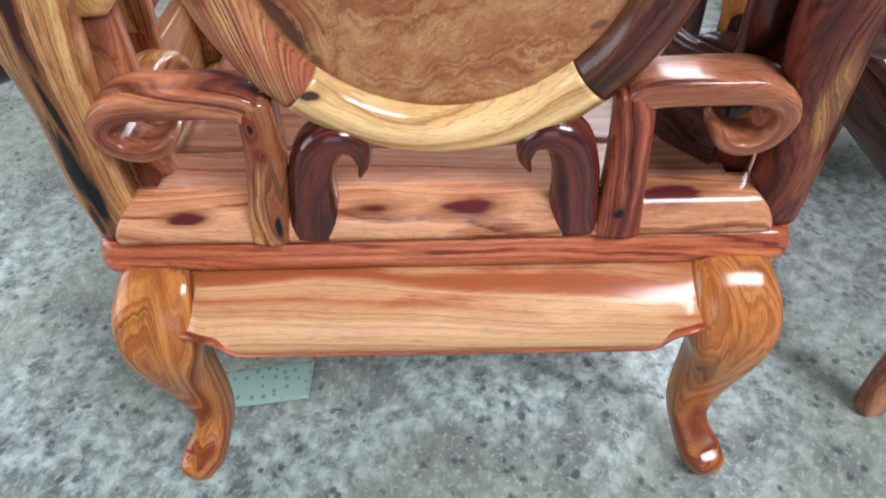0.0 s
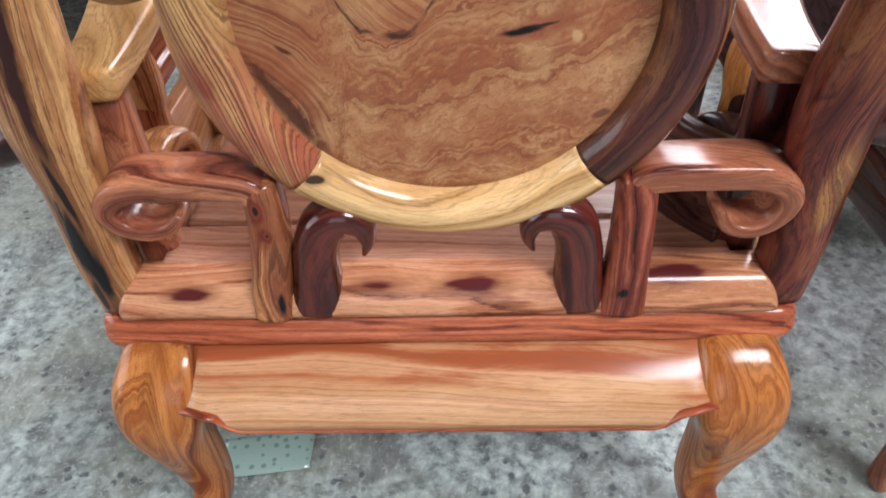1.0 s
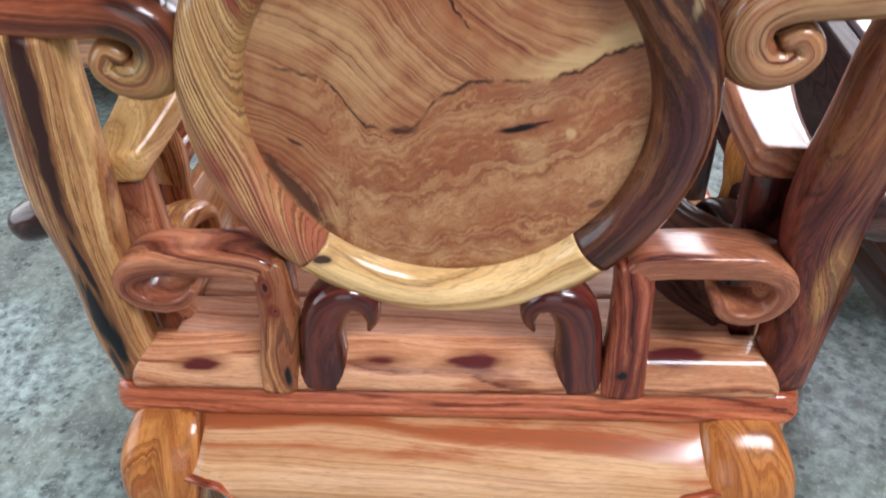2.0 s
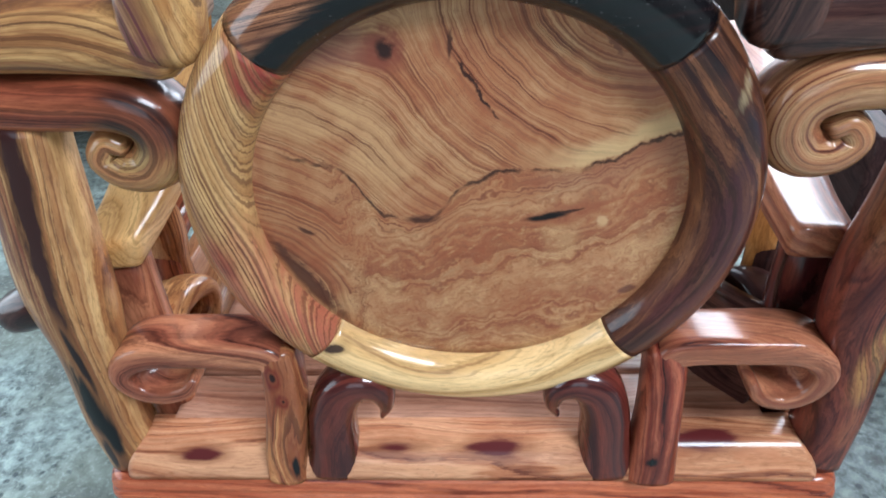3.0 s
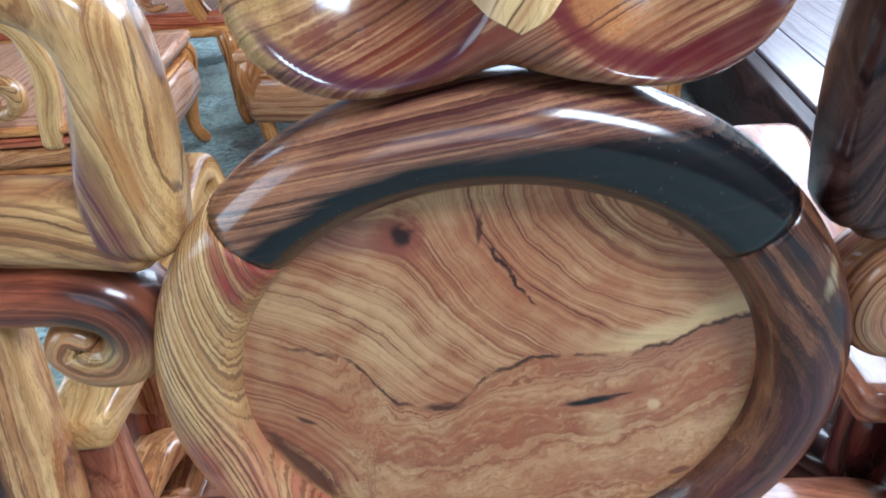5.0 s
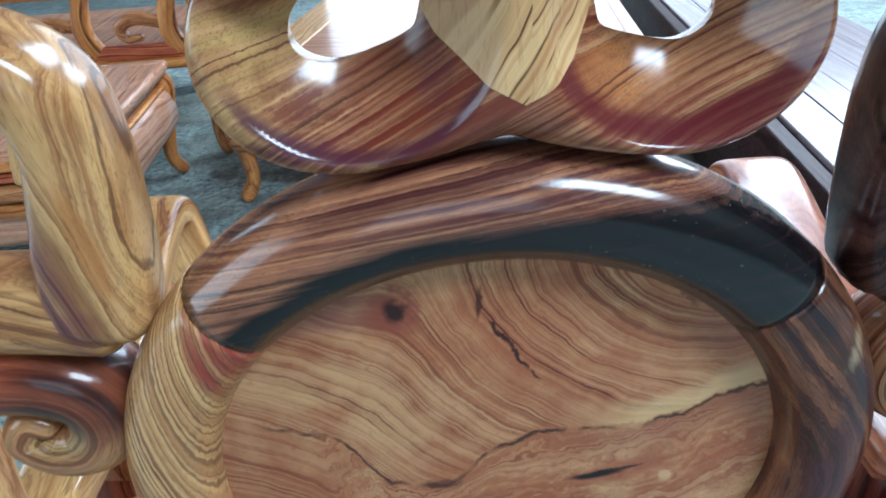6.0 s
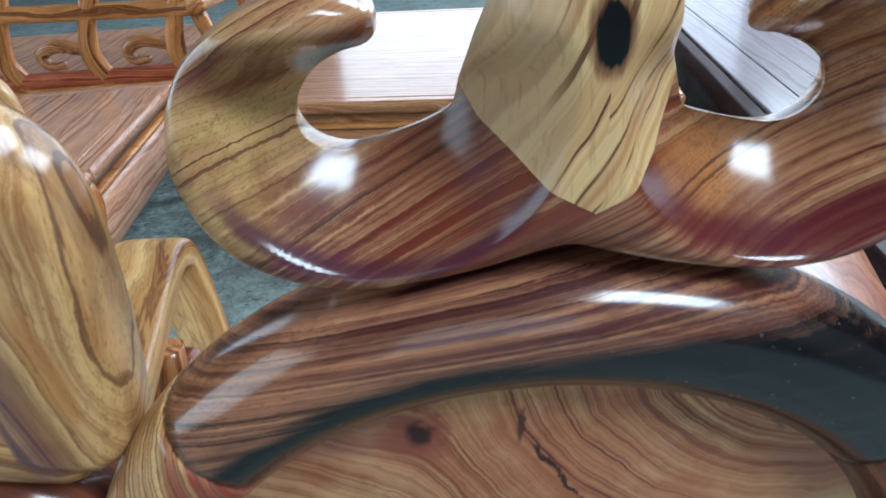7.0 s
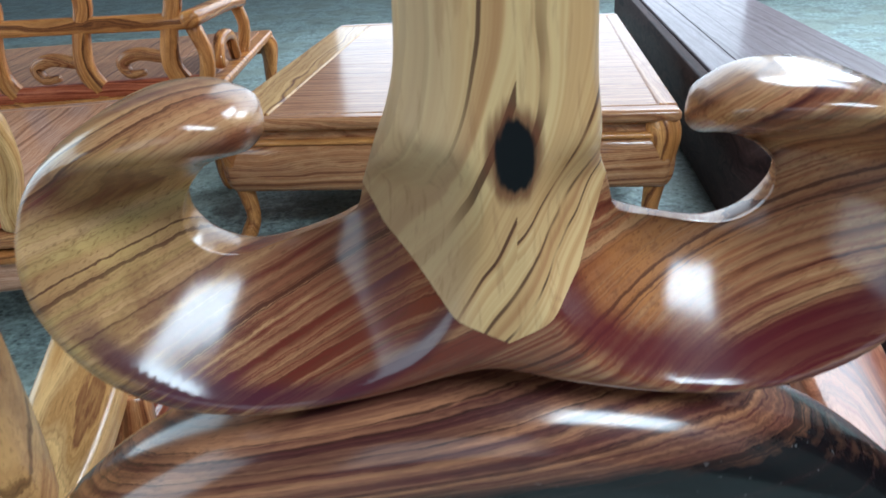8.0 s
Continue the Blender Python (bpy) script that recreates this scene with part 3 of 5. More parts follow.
    blot((0.117, 0, -0.014), (1.2, 0, 0.9), 0, 0.0075, (0.60, 0.38, 0.19), 0.7)
    # dark streak by the lower rim of the fan, small marks
    blot((-0.150, 0, -0.085), (1.7, 0, 0.24), 26, 0.020, (0.075, 0.026, 0.016), 0.9)
    blot((-0.142, 0, -0.021), (0.6, 0, 1.6), -35, 0.0065, (0.06, 0.022, 0.014), 0.9)
    blot((0.150, 0, -0.100), (0.7, 0, 1.5), 25, 0.0085, (0.13, 0.045, 0.03), 0.85)
    blot((-0.036, 0, -0.008), (0.5, 0, 1.6), 0, 0.010, (0.07, 0.024, 0.014), 0.7)
    T.bump(T.m("ADD", T.m("MULTIPLY", wob, 3.0), T.m("ADD", wob2, T.m("MULTIPLY", seam, -0.5))), 0.10, 0.003)
    return T.finish(col, 0.38, coat=0.45, coat_rough=0.10, spec=0.08)


panel_wood = panel_material()

# ---- building helpers ----


def group(name, base, label, category, group_name="", kind=""):
    ob = new(name)
    ob.empty_display_size = 0.05
    ob.location = base
    return tagged(ob, label, category, group_name, kind)


def part(name, bm, material, parent=None, label="", smooth=True):
    """Links a bmesh, built in world places, as one mesh under its thing or part."""
    me = bpy.data.meshes.new(name)
    if smooth:
        for f in bm.faces:
            f.smooth = len(f.verts) < 8
    bm.to_mesh(me)
    bm.free()
    me.materials.append(material)
    ob = new(name, me)
    if parent is not None:
        ob.parent = parent
        root, shift = parent, Vector(parent.location)
        while root.parent is not None:
            root = root.parent
            shift = Vector(root.location)
        ob.matrix_parent_inverse = Matrix.Translation(-shift) if parent.parent is None else Matrix.Identity(4)
    if label:
        ob["label"] = label
    return ob


def grain_layer(bm):
    return bm.verts.layers.float_vector.get("grain") or bm.verts.layers.float_vector.new("grain")


def catmull(pts, n):
    P = [np.array(p, float) for p in pts]
    P = [2 * P[0] - P[1]] + P + [2 * P[-1] - P[-2]]
    out = []
    for i in range(1, len(P) - 2):
        a, b, c, d = P[i - 1:i + 3]
        for k in range(n):
            t = k / n
            out.append(0.5 * (2 * b + (c - a) * t + (2 * a - 5 * b + 4 * c - d) * t * t + (3 * b - a - 3 * c + d) * t ** 3))
    out.append(P[-2])
    return out


def sweep(pts, across=(0, 1, 0), sides=20, power=2.8, n=8, ends=(0.6, 0.6), bm=None, wobble=0.0, straight=None):
    """A bent bar: rows of (x, y, z, half thickness, half depth); the depth lies along 'across'. ends: how far each end is rounded (0: sawn flat)."""
    bm = bm or bmesh.new()
    lay = grain_layer(bm)
    rows = catmull(pts, n)
    A = Vector(across).normalized()
    stations, run = [], 0.0
    for i, r in enumerate(rows):
        p = Vector(r[:3])
        t = (Vector(rows[min(i + 1, len(rows) - 1)][:3]) - Vector(rows[max(i - 1, 0)][:3])).normalized()
        if i:
            run += (p - Vector(rows[i - 1][:3])).length
        b = (A - A.dot(t) * t).normalized()
        w = r[3] * (1 + wobble * noise.noise(Vector((run * 14, r[0] * 9, 3.3))))
        stations.append((p, t, b, b.cross(t), max(w, 0.0008), max(r[4], 0.0008), run))
    full = []
    for which, sign in ((0, -1), (-1, 1)):
        p, t, b, nn, w, d, run = stations[which]
        reach = ends[which] * min(w, d)
        caps = [(p + t * sign * reach * math.sin(a), t, b, nn, w * (1 - (1 - math.cos(a)) * min(1, ends[which] + 0.3)), d * (1 - (1 - math.cos(a)) * min(1, ends[which] + 0.3)), run)
                for a in (0.45, 0.85, 1.2, 1.45)] if reach > 0 else []
        full.append(caps)
    stations = full[0][::-1] + stations + full[1]
    rings = []
    for p, t, b, nn, w, d, run in stations:
        ring = []
        for k in range(sides):
            a = 2 * math.pi * k / sides
            c, s = math.cos(a), math.sin(a)
            u = math.copysign(abs(c) ** (2 / power), c) * w
            v = math.copysign(abs(s) ** (2 / power), s) * d
            vert = bm.verts.new(p + nn * u + b * v)
            if straight is None:
                vert[lay] = (run, u, v)
            else:
                c0, s0 = math.cos(radians(straight)), math.sin(radians(straight))
                vert[lay] = (vert.co.x * c0 + vert.co.z * s0, vert.co.z * c0 - vert.co.x * s0, vert.co.y)
            ring.append(vert)
        rings.append(ring)
    for r0, r1 in zip(rings, rings[1:]):
        for k in range(sides):
            bm.faces.new((r0[k], r0[(k + 1) % sides], r1[(k + 1) % sides], r1[k]))
    bm.faces.new(rings[0][::-1])
    bm.faces.new(rings[-1])
    return bm


def slab(x0, x1, y0, y1, rows, radius=0.01, corner=5, grain="x", bm=None):
    """A board with a moulded edge: rows of (inset, z) from the bottom up."""
    bm = bm or bmesh.new()
    lay = grain_layer(bm)
    rings = []
    for inset, z in rows:
        ring = []
        a0, a1, b0, b1 = x0 + inset, x1 - inset, y0 + inset, y1 - inset
        r = max(min(radius - inset * 0.5, (a1 - a0) * 0.49, (b1 - b0) * 0.49), 0.001)
        for cx, cy, start in ((a1 - r, b1 - r, 0), (a0 + r, b1 - r, 90), (a0 + r, b0 + r, 180), (a1 - r, b0 + r, 270)):
            for k in range(corner + 1):
                a = radians(start + 90 * k / corner)
                v = bm.verts.new((cx + r * math.cos(a), cy + r * math.sin(a), z))
                x, y = v.co.x, v.co.y
                v[lay] = (x, y, z) if grain == "x" else (y, x, z)
                ring.append(v)
        rings.append(ring)
    n = len(rings[0])
    for r0, r1 in zip(rings, rings[1:]):
        for k in range(n):
            bm.faces.new((r0[k], r0[(k + 1) % n], r1[(k + 1) % n], r1[k]))
    bm.faces.new(rings[0][::-1])
    bm.faces.new(rings[-1])
    return bm


def box(x0, x1, y0, y1, z0, z1, bevel=0.004, grain="x"):
    b = bevel
    return slab(x0, x1, y0, y1, [(b, z0), (0, z0 + b), (0, z1 - b), (b, z1)], radius=max(b, 0.003), corner=2, grain=grain)


def moved(bm, m):
    bmesh.ops.transform(bm, matrix=m, verts=bm.verts)
    return bm


# ---- the room ----
def wall(name, label, x0, x1, y0, y1, z0, z1, mat=None):
    bm = bmesh.new()
    bmesh.ops.create_cube(bm, size=1, matrix=Matrix.Translation(((x0 + x1) / 2, (y0 + y1) / 2, (z0 + z1) / 2)) @ Matrix.Diagonal((x1 - x0, y1 - y0, z1 - z0, 1)))
    ob = part(name, bm, mat or wall_paint, smooth=False)
    return tagged(ob, label, "wall", kind="structure")


def floor_sheet():
    bm = bmesh.new()
    bmesh.ops.create_grid(bm, x_segments=2, y_segments=2, size=40)
    ob = part("floor", bm, concrete, smooth=False)
    tagged(ob, "grey speckled worn concrete floor of a furniture hall", "floor", kind="structure")


floor_sheet()
wall("wall_west", "plain painted hall wall", -6.2, -6.0, -5.0, 7.0, 0.0, 0.6)
wall("wall_west", "plain painted hall wall above the window", -6.2, -6.0, -5.0, 7.0, 4.6, 5.0)
wall("wall_west", "plain painted hall wall beside the window", -6.2, -6.0, 4.8, 7.0, 0.6, 4.6)
wall("wall_west", "plain painted hall wall beside the window", -6.2, -6.0, -5.0, -4.4, 0.6, 4.6)
wall("wall_east", "plain painted hall wall", 6.0, 6.2, -5.0, 7.0, 0.0, 5.0)
wall("wall_north", "plain painted wall beside the open shopfront", -6.2, -4.9, 7.0, 7.2, 0.0, 5.0)
wall("wall_north", "plain painted wall beside the open shopfront", 3.15, 6.2, 7.0, 7.2, 0.0, 2.1)
wall("wall_north", "lintel over the open shopfront", -4.9, 6.2, 7.0, 7.2, 4.9, 5.0)
wall("wall_north", "pier between shopfront and high window", 3.15, 3.18, 7.0, 7.2, 2.1, 4.9)
wall("wall_north", "pier beside the high window", 5.82, 6.2, 7.0, 7.2, 2.1, 4.9)
wall("wall_south", "plain painted wall beside the open gate", -6.2, -1.9, -5.2, -5.0, 0.0, 5.0)
wall("wall_south", "plain painted wall beside the open gate", 1.1, 6.2, -5.2, -5.0, 0.0, 5.0)
wall("wall_south", "lintel over the open gate", -1.9, 1.1, -5.2, -5.0, 3.4, 5.0)
ceiling = wall("ceiling", "grey hall ceiling", -6.2, 6.2, -5.2, 7.2, 5.0, 5.2, roof_grey)
ceiling["category"] = "ceiling"

# ---- the armchair, seen from behind ----
chair = group("armchair", (0, 0.3, 0), "carved lacquered rosewood armchair with a round figured back panel", "armchair")


def lean(z):
    """The back's middle plane: it leans a little towards the rear."""
    return 0.02 - 0.1 * (z - 0.8)


# seat frame with a moulded edge
part("seat_frame", slab(-0.432, 0.431, 0.0, 0.63, [(0.016, 0.371), (0.006, 0.373), (0.001, 0.379), (0.0, 0.388), (0.002, 0.395), (0.0045, 0.397), (0.003, 0.400), (0.0035, 0.405), (0.006, 0.407), (0.0055, 0.411), (0.009, 0.4165), (0.014, 0.419), (0.03, 0.424)], radius=0.028, corner=7), edge_wood, chair, "reddish moulded seat edge")
part("seat_board", slab(-0.335, 0.335, 0.128, 0.575, [(0.0, 0.4245), (0.0, 0.4655), (0.001, 0.4668), (0.010, 0.467)], radius=0.008), seat_wood, chair, "figured seat board")
part("seat_ledge", slab(-0.345, 0.345, 0.0565, 0.1275, [(0.0, 0.4245), (0.0, 0.4655), (0.0007, 0.4661), (0.005, 0.4662)], radius=0.004), seat_wood, chair)
part("rear_rail", slab(-0.396, 0.396, 0.004, 0.088, [(0.0, 0.4235), (0.0005, 0.430), (0.004, 0.440), (0.010, 0.451), (0.017, 0.460), (0.024, 0.4650), (0.030, 0.4665)], radius=0.012, corner=4), rail_wood, chair, "low back rail with dark red heart stains")
# waist under the seat frame
part("waist", slab(-0.372, 0.372, 0.016, 0.61, [(0.004, 0.33), (0.0, 0.372)], radius=0.01), edge_wood, chair)


def apron_low(x):
    """Height of the skirt board's lower edge."""
    e = 0.345 - abs(x)
    if e < 0.02:
        return 0.322
    if e < 0.052:
        return 0.322 + 0.004 * math.sin((e - 0.02) / 0.032 * math.pi)
    if e < 0.085:
        k = (e - 0.052) / 0.033
        return 0.322 - 0.029 * (k * k * (3 - 2 * k))
    return 0.293


def apron_mesh(mirror_front):
    """Bulging skirt board with a stepped lower edge."""
    bm = bmesh.new()
    lay = grain_layer(bm)
    prof = [(0.013, 0.3745), (0.006, 0.3735), (-0.005, 0.369), (-0.020, 0.361), (-0.036, 0.351), (-0.051, 0.338), (-0.062, 0.324), (-0.069, 0.309), (-0.071, 0.0), (-0.060, 0.0), (-0.045, 0.331), (-0.02, 0.352)]
    nx = 80
    rings = []
    for i in range(nx + 1):
        x = -0.345 + 0.69 * i / nx
        low = apron_low(x)
        ring = []
        for j, (y, z) in enumerate(prof):
            if j in (8, 9):
                z = low
            elif j == 7:
                z = max(z, low + 0.002)
                y += 0.006 * (low > 0.311)
            elif j == 6:
                z = max(z, low + 0.005)
            y += 0.010 * max(0.0, min(1.0, (abs(x) - 0.300) / 0.03)) * min(1.0, j / 4)
            yy = y if not mirror_front else 0.63 - y
            v = bm.verts.new((x, yy, z))
            v[lay] = (x, z, y)
            ring.append(v)
        rings.append(ring)
    m = len(prof)
    for r0, r1 in zip(rings, rings[1:]):
        for k in range(m):
            q = (r0[k], r1[k], r1[(k + 1) % m], r0[(k + 1) % m])
            bm.faces.new(q if mirror_front else q[::-1])
    bm.faces.new(rings[0]), bm.faces.new(rings[-1][::-1])
    bmesh.ops.recalc_face_normals(bm, faces=bm.faces[:])
    return bm


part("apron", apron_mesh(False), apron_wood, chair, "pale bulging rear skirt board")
rear_apron = bpy.data.objects["apron"]
bead = [(x, -0.0655 + 0.010 * max(0.0, min(1.0, (abs(x) - 0.300) / 0.03)), apron_low(x) + 0.0005, 0.0034, 0.007) for x in [-0.33 + 0.66 * i / 44 for i in range(45)]]
part("bead", sweep(bead, n=2, sides=10, power=2.2), edge_wood, rear_apron, "thin red-orange bead")
part("apron", apron_mesh(True), apron_wood, chair)
for side in (-1, 1):
    part("side_apron", sweep([(side * 0.385, 0.02, 0.35, 0.05, 0.035), (side * 0.385, 0.3, 0.35, 0.05, 0.035), (side * 0.385, 0.6, 0.35, 0.05, 0.035)], across=(1, 0, 0), n=4), apron_wood, chair)


def leg_mesh(side, front):
    """Bowed leg: square shoulder flush with the apron, slim ankle, curled foot. Rows: x, face, z, half depth, half width."""
    rows = [(0.352, 0.014, 0.3705, 0.030, 0.041), (0.355, -0.006, 0.361, 0.034, 0.046), (0.360, -0.040, 0.342, 0.042, 0.053), (0.366, -0.064, 0.314, 0.047, 0.058), (0.371, -0.073, 0.280, 0.045, 0.055),
            (0.371, -0.070, 0.24, 0.039, 0.044), (0.367, -0.060, 0.19, 0.034, 0.037), (0.361, -0.053, 0.13, 0.029, 0.031), (0.360, -0.056, 0.088, 0.027, 0.027),
            (0.368, -0.074, 0.056, 0.026, 0.026), (0.380, -0.100, 0.035, 0.027, 0.029), (0.388, -0.114, 0.029, 0.022, 0.025)]
    rows = [(side * a, (b + d if not front else 0.63 - b - d), c, d, e) for a, b, c, d, e in rows]
    return sweep(rows, across=(1, 0, 0), sides=28, power=3.8, n=6, ends=(0, 0.9))


for front in (False, True):
    for side in (-1, 1):
        part("leg", leg_mesh(side, front), leg_wood, chair, "bowed honey-brown leg with a curled foot")

# round back: panel and four frame pieces
CX, CZ, RING = 0.015, 0.7735, 0.2135


def ring_piece(a0, a1, mat, label, straight=None):
    rows = []
    n = 14
    for i in range(n + 1):
        a = radians(a0 + (a1 - a0) * i / n)
        z = CZ + (RING + 0.0035) * math.sin(a)
        rows.append((CX + RING * math.cos(a), lean(z) + 0.011, z, 0.0305, 0.034))
    return part("frame_piece", sweep(rows, across=(0, 1, 0.1), sides=26, power=2.25, n=4, ends=(0, 0), straight=straight), mat, chair, label)


ring_piece(-135, -46, pale, "pale sapwood lower piece of the round frame")
ring_piece(-46, 44.5, ring_dark, "dark purple-brown side piece of the round frame")
ring_piece(44.5, 133, stripe, "dark striped upper piece of the round frame", 12)
ring_piece(133, 225, zebra, "zebra-grained side piece of the round frame", 98)


def panel_mesh():
    bm = bmesh.new()
    rings = []
    for i in range(1, 13):
        r = 0.200 * i / 12
        ring = []
        for k in range(64):
            a = 2 * math.pi * k / 64
            ring.append(bm.verts.new((r * math.cos(a), -0.004 * (1 - (r / 0.200) ** 2), r * math.sin(a))))
        rings.append(ring)
    mid = bm.verts.new((0, -0.004, 0))
    for k in range(64):
        bm.faces.new((mid, rings[0][k], rings[0][(k + 1) % 64]))
        for r0, r1 in zip(rings, rings[1:]):
            bm.faces.new((r0[k], r1[k], r1[(k + 1) % 64], r0[(k + 1) % 64]))
    back = [bm.verts.new((v.co.x, 0.02, v.co.z)) for v in rings[-1]]
    for k in range(64):
        bm.faces.new((rings[-1][k], back[k], back[(k + 1) % 64], rings[-1][(k + 1) % 64]))
    bm.faces.new(back[::-1])
    return bm


panel = part("back_panel", panel_mesh(), panel_wood, chair, "round figured panel with knots and cracks")
panel.matrix_basis = Matrix.Translation((0.013, lean(0.778) + 0.004, 0.778)) @ Matrix.Rotation(math.atan(0.1), 4, "X")


def flat(pts, y=None, off=0.02):
    """Rows on the back's plane: (x, z, half thickness, half depth)."""
    return [(x, (lean(z) + off) if y is None else y, z, w, d) for x, z, w, d in pts]


def mirrored(pts, about=0.004):
    return [(2 * about - p[0], *p[1:]) for p in pts]


def side_parts(side):
    left = side < 0
    f = (lambda p: p) if left else mirrored
    stile = f([(-0.398, 0.424, 0.030, 0.034), (-0.398, 0.50, 0.032, 0.033), (-0.386, 0.60, 0.033, 0.032), (-0.378, 0.70, 0.044, 0.032), (-0.364, 0.78, 0.038, 0.032), (-0.346, 0.868, 0.034, 0.030)])
    if not left:
        stile = [(0.404, 0.424, 0.031, 0.034), (0.402, 0.50, 0.033, 0.033), (0.394, 0.60, 0.034, 0.032), (0.388, 0.68, 0.038, 0.032), (0.397, 0.78, 0.036, 0.032), (0.408, 0.868, 0.034, 0.030)]
    rows = [(x, 0.034 + (lean(z) - 0.02) * 0.4, z, w, d) for x, z, w, d in stile]
    part("stile", sweep(rows, n=8, wobble=0.10, ends=(0, 0.5), power=2.6), stile_wood if left else flame_red, chair, "pale stile with a black heartwood streak" if left else "dark purple-brown stile")
    bar = (f if left else lambda p: mirrored(p, 0.0165))([(-0.46, 0.880, 0.023, 0.030), (-0.38, 0.887, 0.024, 0.031), (-0.30, 0.887, 0.024, 0.032), (-0.258, 0.886, 0.025, 0.032), (-0.233, 0.873, 0.0255, 0.032), (-0.229, 0.849, 0.025, 0.031), (-0.244, 0.828, 0.0235, 0.030), (-0.267, 0.825, 0.021, 0.029), (-0.282, 0.838, 0.017, 0.028), (-0.274, 0.852, 0.013, 0.026), (-0.263, 0.848, 0.010, 0.025)])
    part("fret_bar", sweep(flat(bar), n=7, power=2.5), bar_wood if left else horn_wood, chair, "dark glossy bar ending in a scroll" if left else "brown bar ending in a scroll")
    g = f if left else lambda p: mirrored(p, 0.0175)
    rail = g([(-0.46, 0.930, 0.024, 0.026), (-0.34, 0.938, 0.025, 0.027), (-0.25, 0.936, 0.0265, 0.028), (-0.205, 0.931, 0.027, 0.028)])
    part("fret_rail", sweep(flat(rail), n=7, power=2.9), straw if left else umber, chair)
    hook = g([(-0.205, 0.932, 0.0295, 0.030), (-0.199, 0.962, 0.029, 0.030), (-0.191, 1.000, 0.0245, 0.030), (-0.186, 1.032, 0.0205, 0.030), (-0.190, 1.058, 0.020, 0.030), (-0.210, 1.076, 0.019, 0.030), (-0.245, 1.082, 0.018, 0.030), (-0.31, 1.080, 0.018, 0.030)])
    part("fret_corner", sweep(flat(hook), n=8, power=2.9, straight=98 if left else 82), straw if left else umber, chair, "olive-brown corner fret with purple streaks" if left else "dark brown corner fret")
    # bracket: post, elbow and a flat scroll; it leans with the back
    if left:
        post = [(-0.202, 0.022, 0.424, 0.0255, 0.027), (-0.199, 0.025, 0.46, 0.0235, 0.027), (-0.190, 0.031, 0.52, 0.022, 0.027), (-0.186, 0.037, 0.575, 0.021, 0.027), (-0.187, 0.040, 0.604, 0.020, 0.0265)]
        arm = [(-0.187, 0.040, 0.600, 0.0195, 0.026), (-0.196, 0.0405, 0.612, 0.019, 0.027), (-0.222, 0.041, 0.6165, 0.0185, 0.028), (-0.270, 0.041, 0.617, 0.018, 0.029), (-0.318, 0.041, 0.616, 0.018, 0.029), (-0.345, 0.041, 0.604, 0.017, 0.029), (-0.3535, 0.040, 0.585, 0.015, 0.028), (-0.342, 0.039, 0.566, 0.0125, 0.027), (-0.316, 0.038, 0.558, 0.0105, 0.026), (-0.290, 0.038, 0.566, 0.009, 0.025), (-0.278, 0.038, 0.580, 0.006, 0.022)]
        beak = [(-0.150, 0.424, 0.037, 0.026), (-0.146, 0.465, 0.029, 0.026), (-0.142, 0.510, 0.0265, 0.026), (-0.128, 0.544, 0.026, 0.026), (-0.104, 0.556, 0.0215, 0.025), (-0.086, 0.545, 0.0145, 0.021), (-0.081, 0.522, 0.009, 0.014), (-0.087, 0.502, 0.003, 0.006)]
    else:
        post = [(0.212, 0.022, 0.424, 0.0285, 0.027), (0.2125, 0.025, 0.46, 0.0255, 0.027), (0.213, 0.031, 0.52, 0.023, 0.027), (0.212, 0.037, 0.575, 0.021, 0.027), (0.209, 0.040, 0.604, 0.020, 0.0265)]
        arm = [(0.209, 0.040, 0.600, 0.0195, 0.026), (0.217, 0.0405, 0.612, 0.019, 0.027), (0.242, 0.041, 0.6165, 0.0185, 0.028), (0.285, 0.041, 0.617, 0.018, 0.029), (0.330, 0.041, 0.615, 0.018, 0.029), (0.357, 0.041, 0.602, 0.017, 0.029), (0.366, 0.040, 0.581, 0.015, 0.028), (0.355, 0.039, 0.557, 0.0125, 0.027), (0.332, 0.038, 0.546, 0.0105, 0.026), (0.308, 0.038, 0.553, 0.009, 0.025), (0.298, 0.038, 0.570, 0.006, 0.022)]
        beak = [(0.164, 0.424, 0.035, 0.026), (0.160, 0.465, 0.029, 0.026), (0.157, 0.510, 0.0265, 0.026), (0.146, 0.544, 0.026, 0.026), (0.124, 0.556, 0.0215, 0.025), (0.105, 0.546, 0.0145, 0.021), (0.100, 0.524, 0.009, 0.014), (0.106, 0.504, 0.003, 0.006)]
    part("bracket_post", sweep(post, n=8, power=3.0, wobble=0.06, ends=(0, 0.5)), knot_honey if left else knot_red, chair, "honey bracket post with dark knots" if left else "dark red bracket post with a black knot")
    part("bracket_scroll", sweep([(x, y, z - 0.0065, w * 0.9, d) for x, y, z, w, d in arm], n=7, power=5.5, sides=40), red, chair, "red-brown scrolled bracket")
    part("hook", sweep([(x, 0.030 + 0.08 * (z - 0.45), z, w, d) for x, z, w, d in beak], n=8, sides=26, power=2.5, ends=(0, 0.8)), purple, chair, "dark hook carved like a beak")
    # arm along the side of the seat
    s = -1 if left else 1
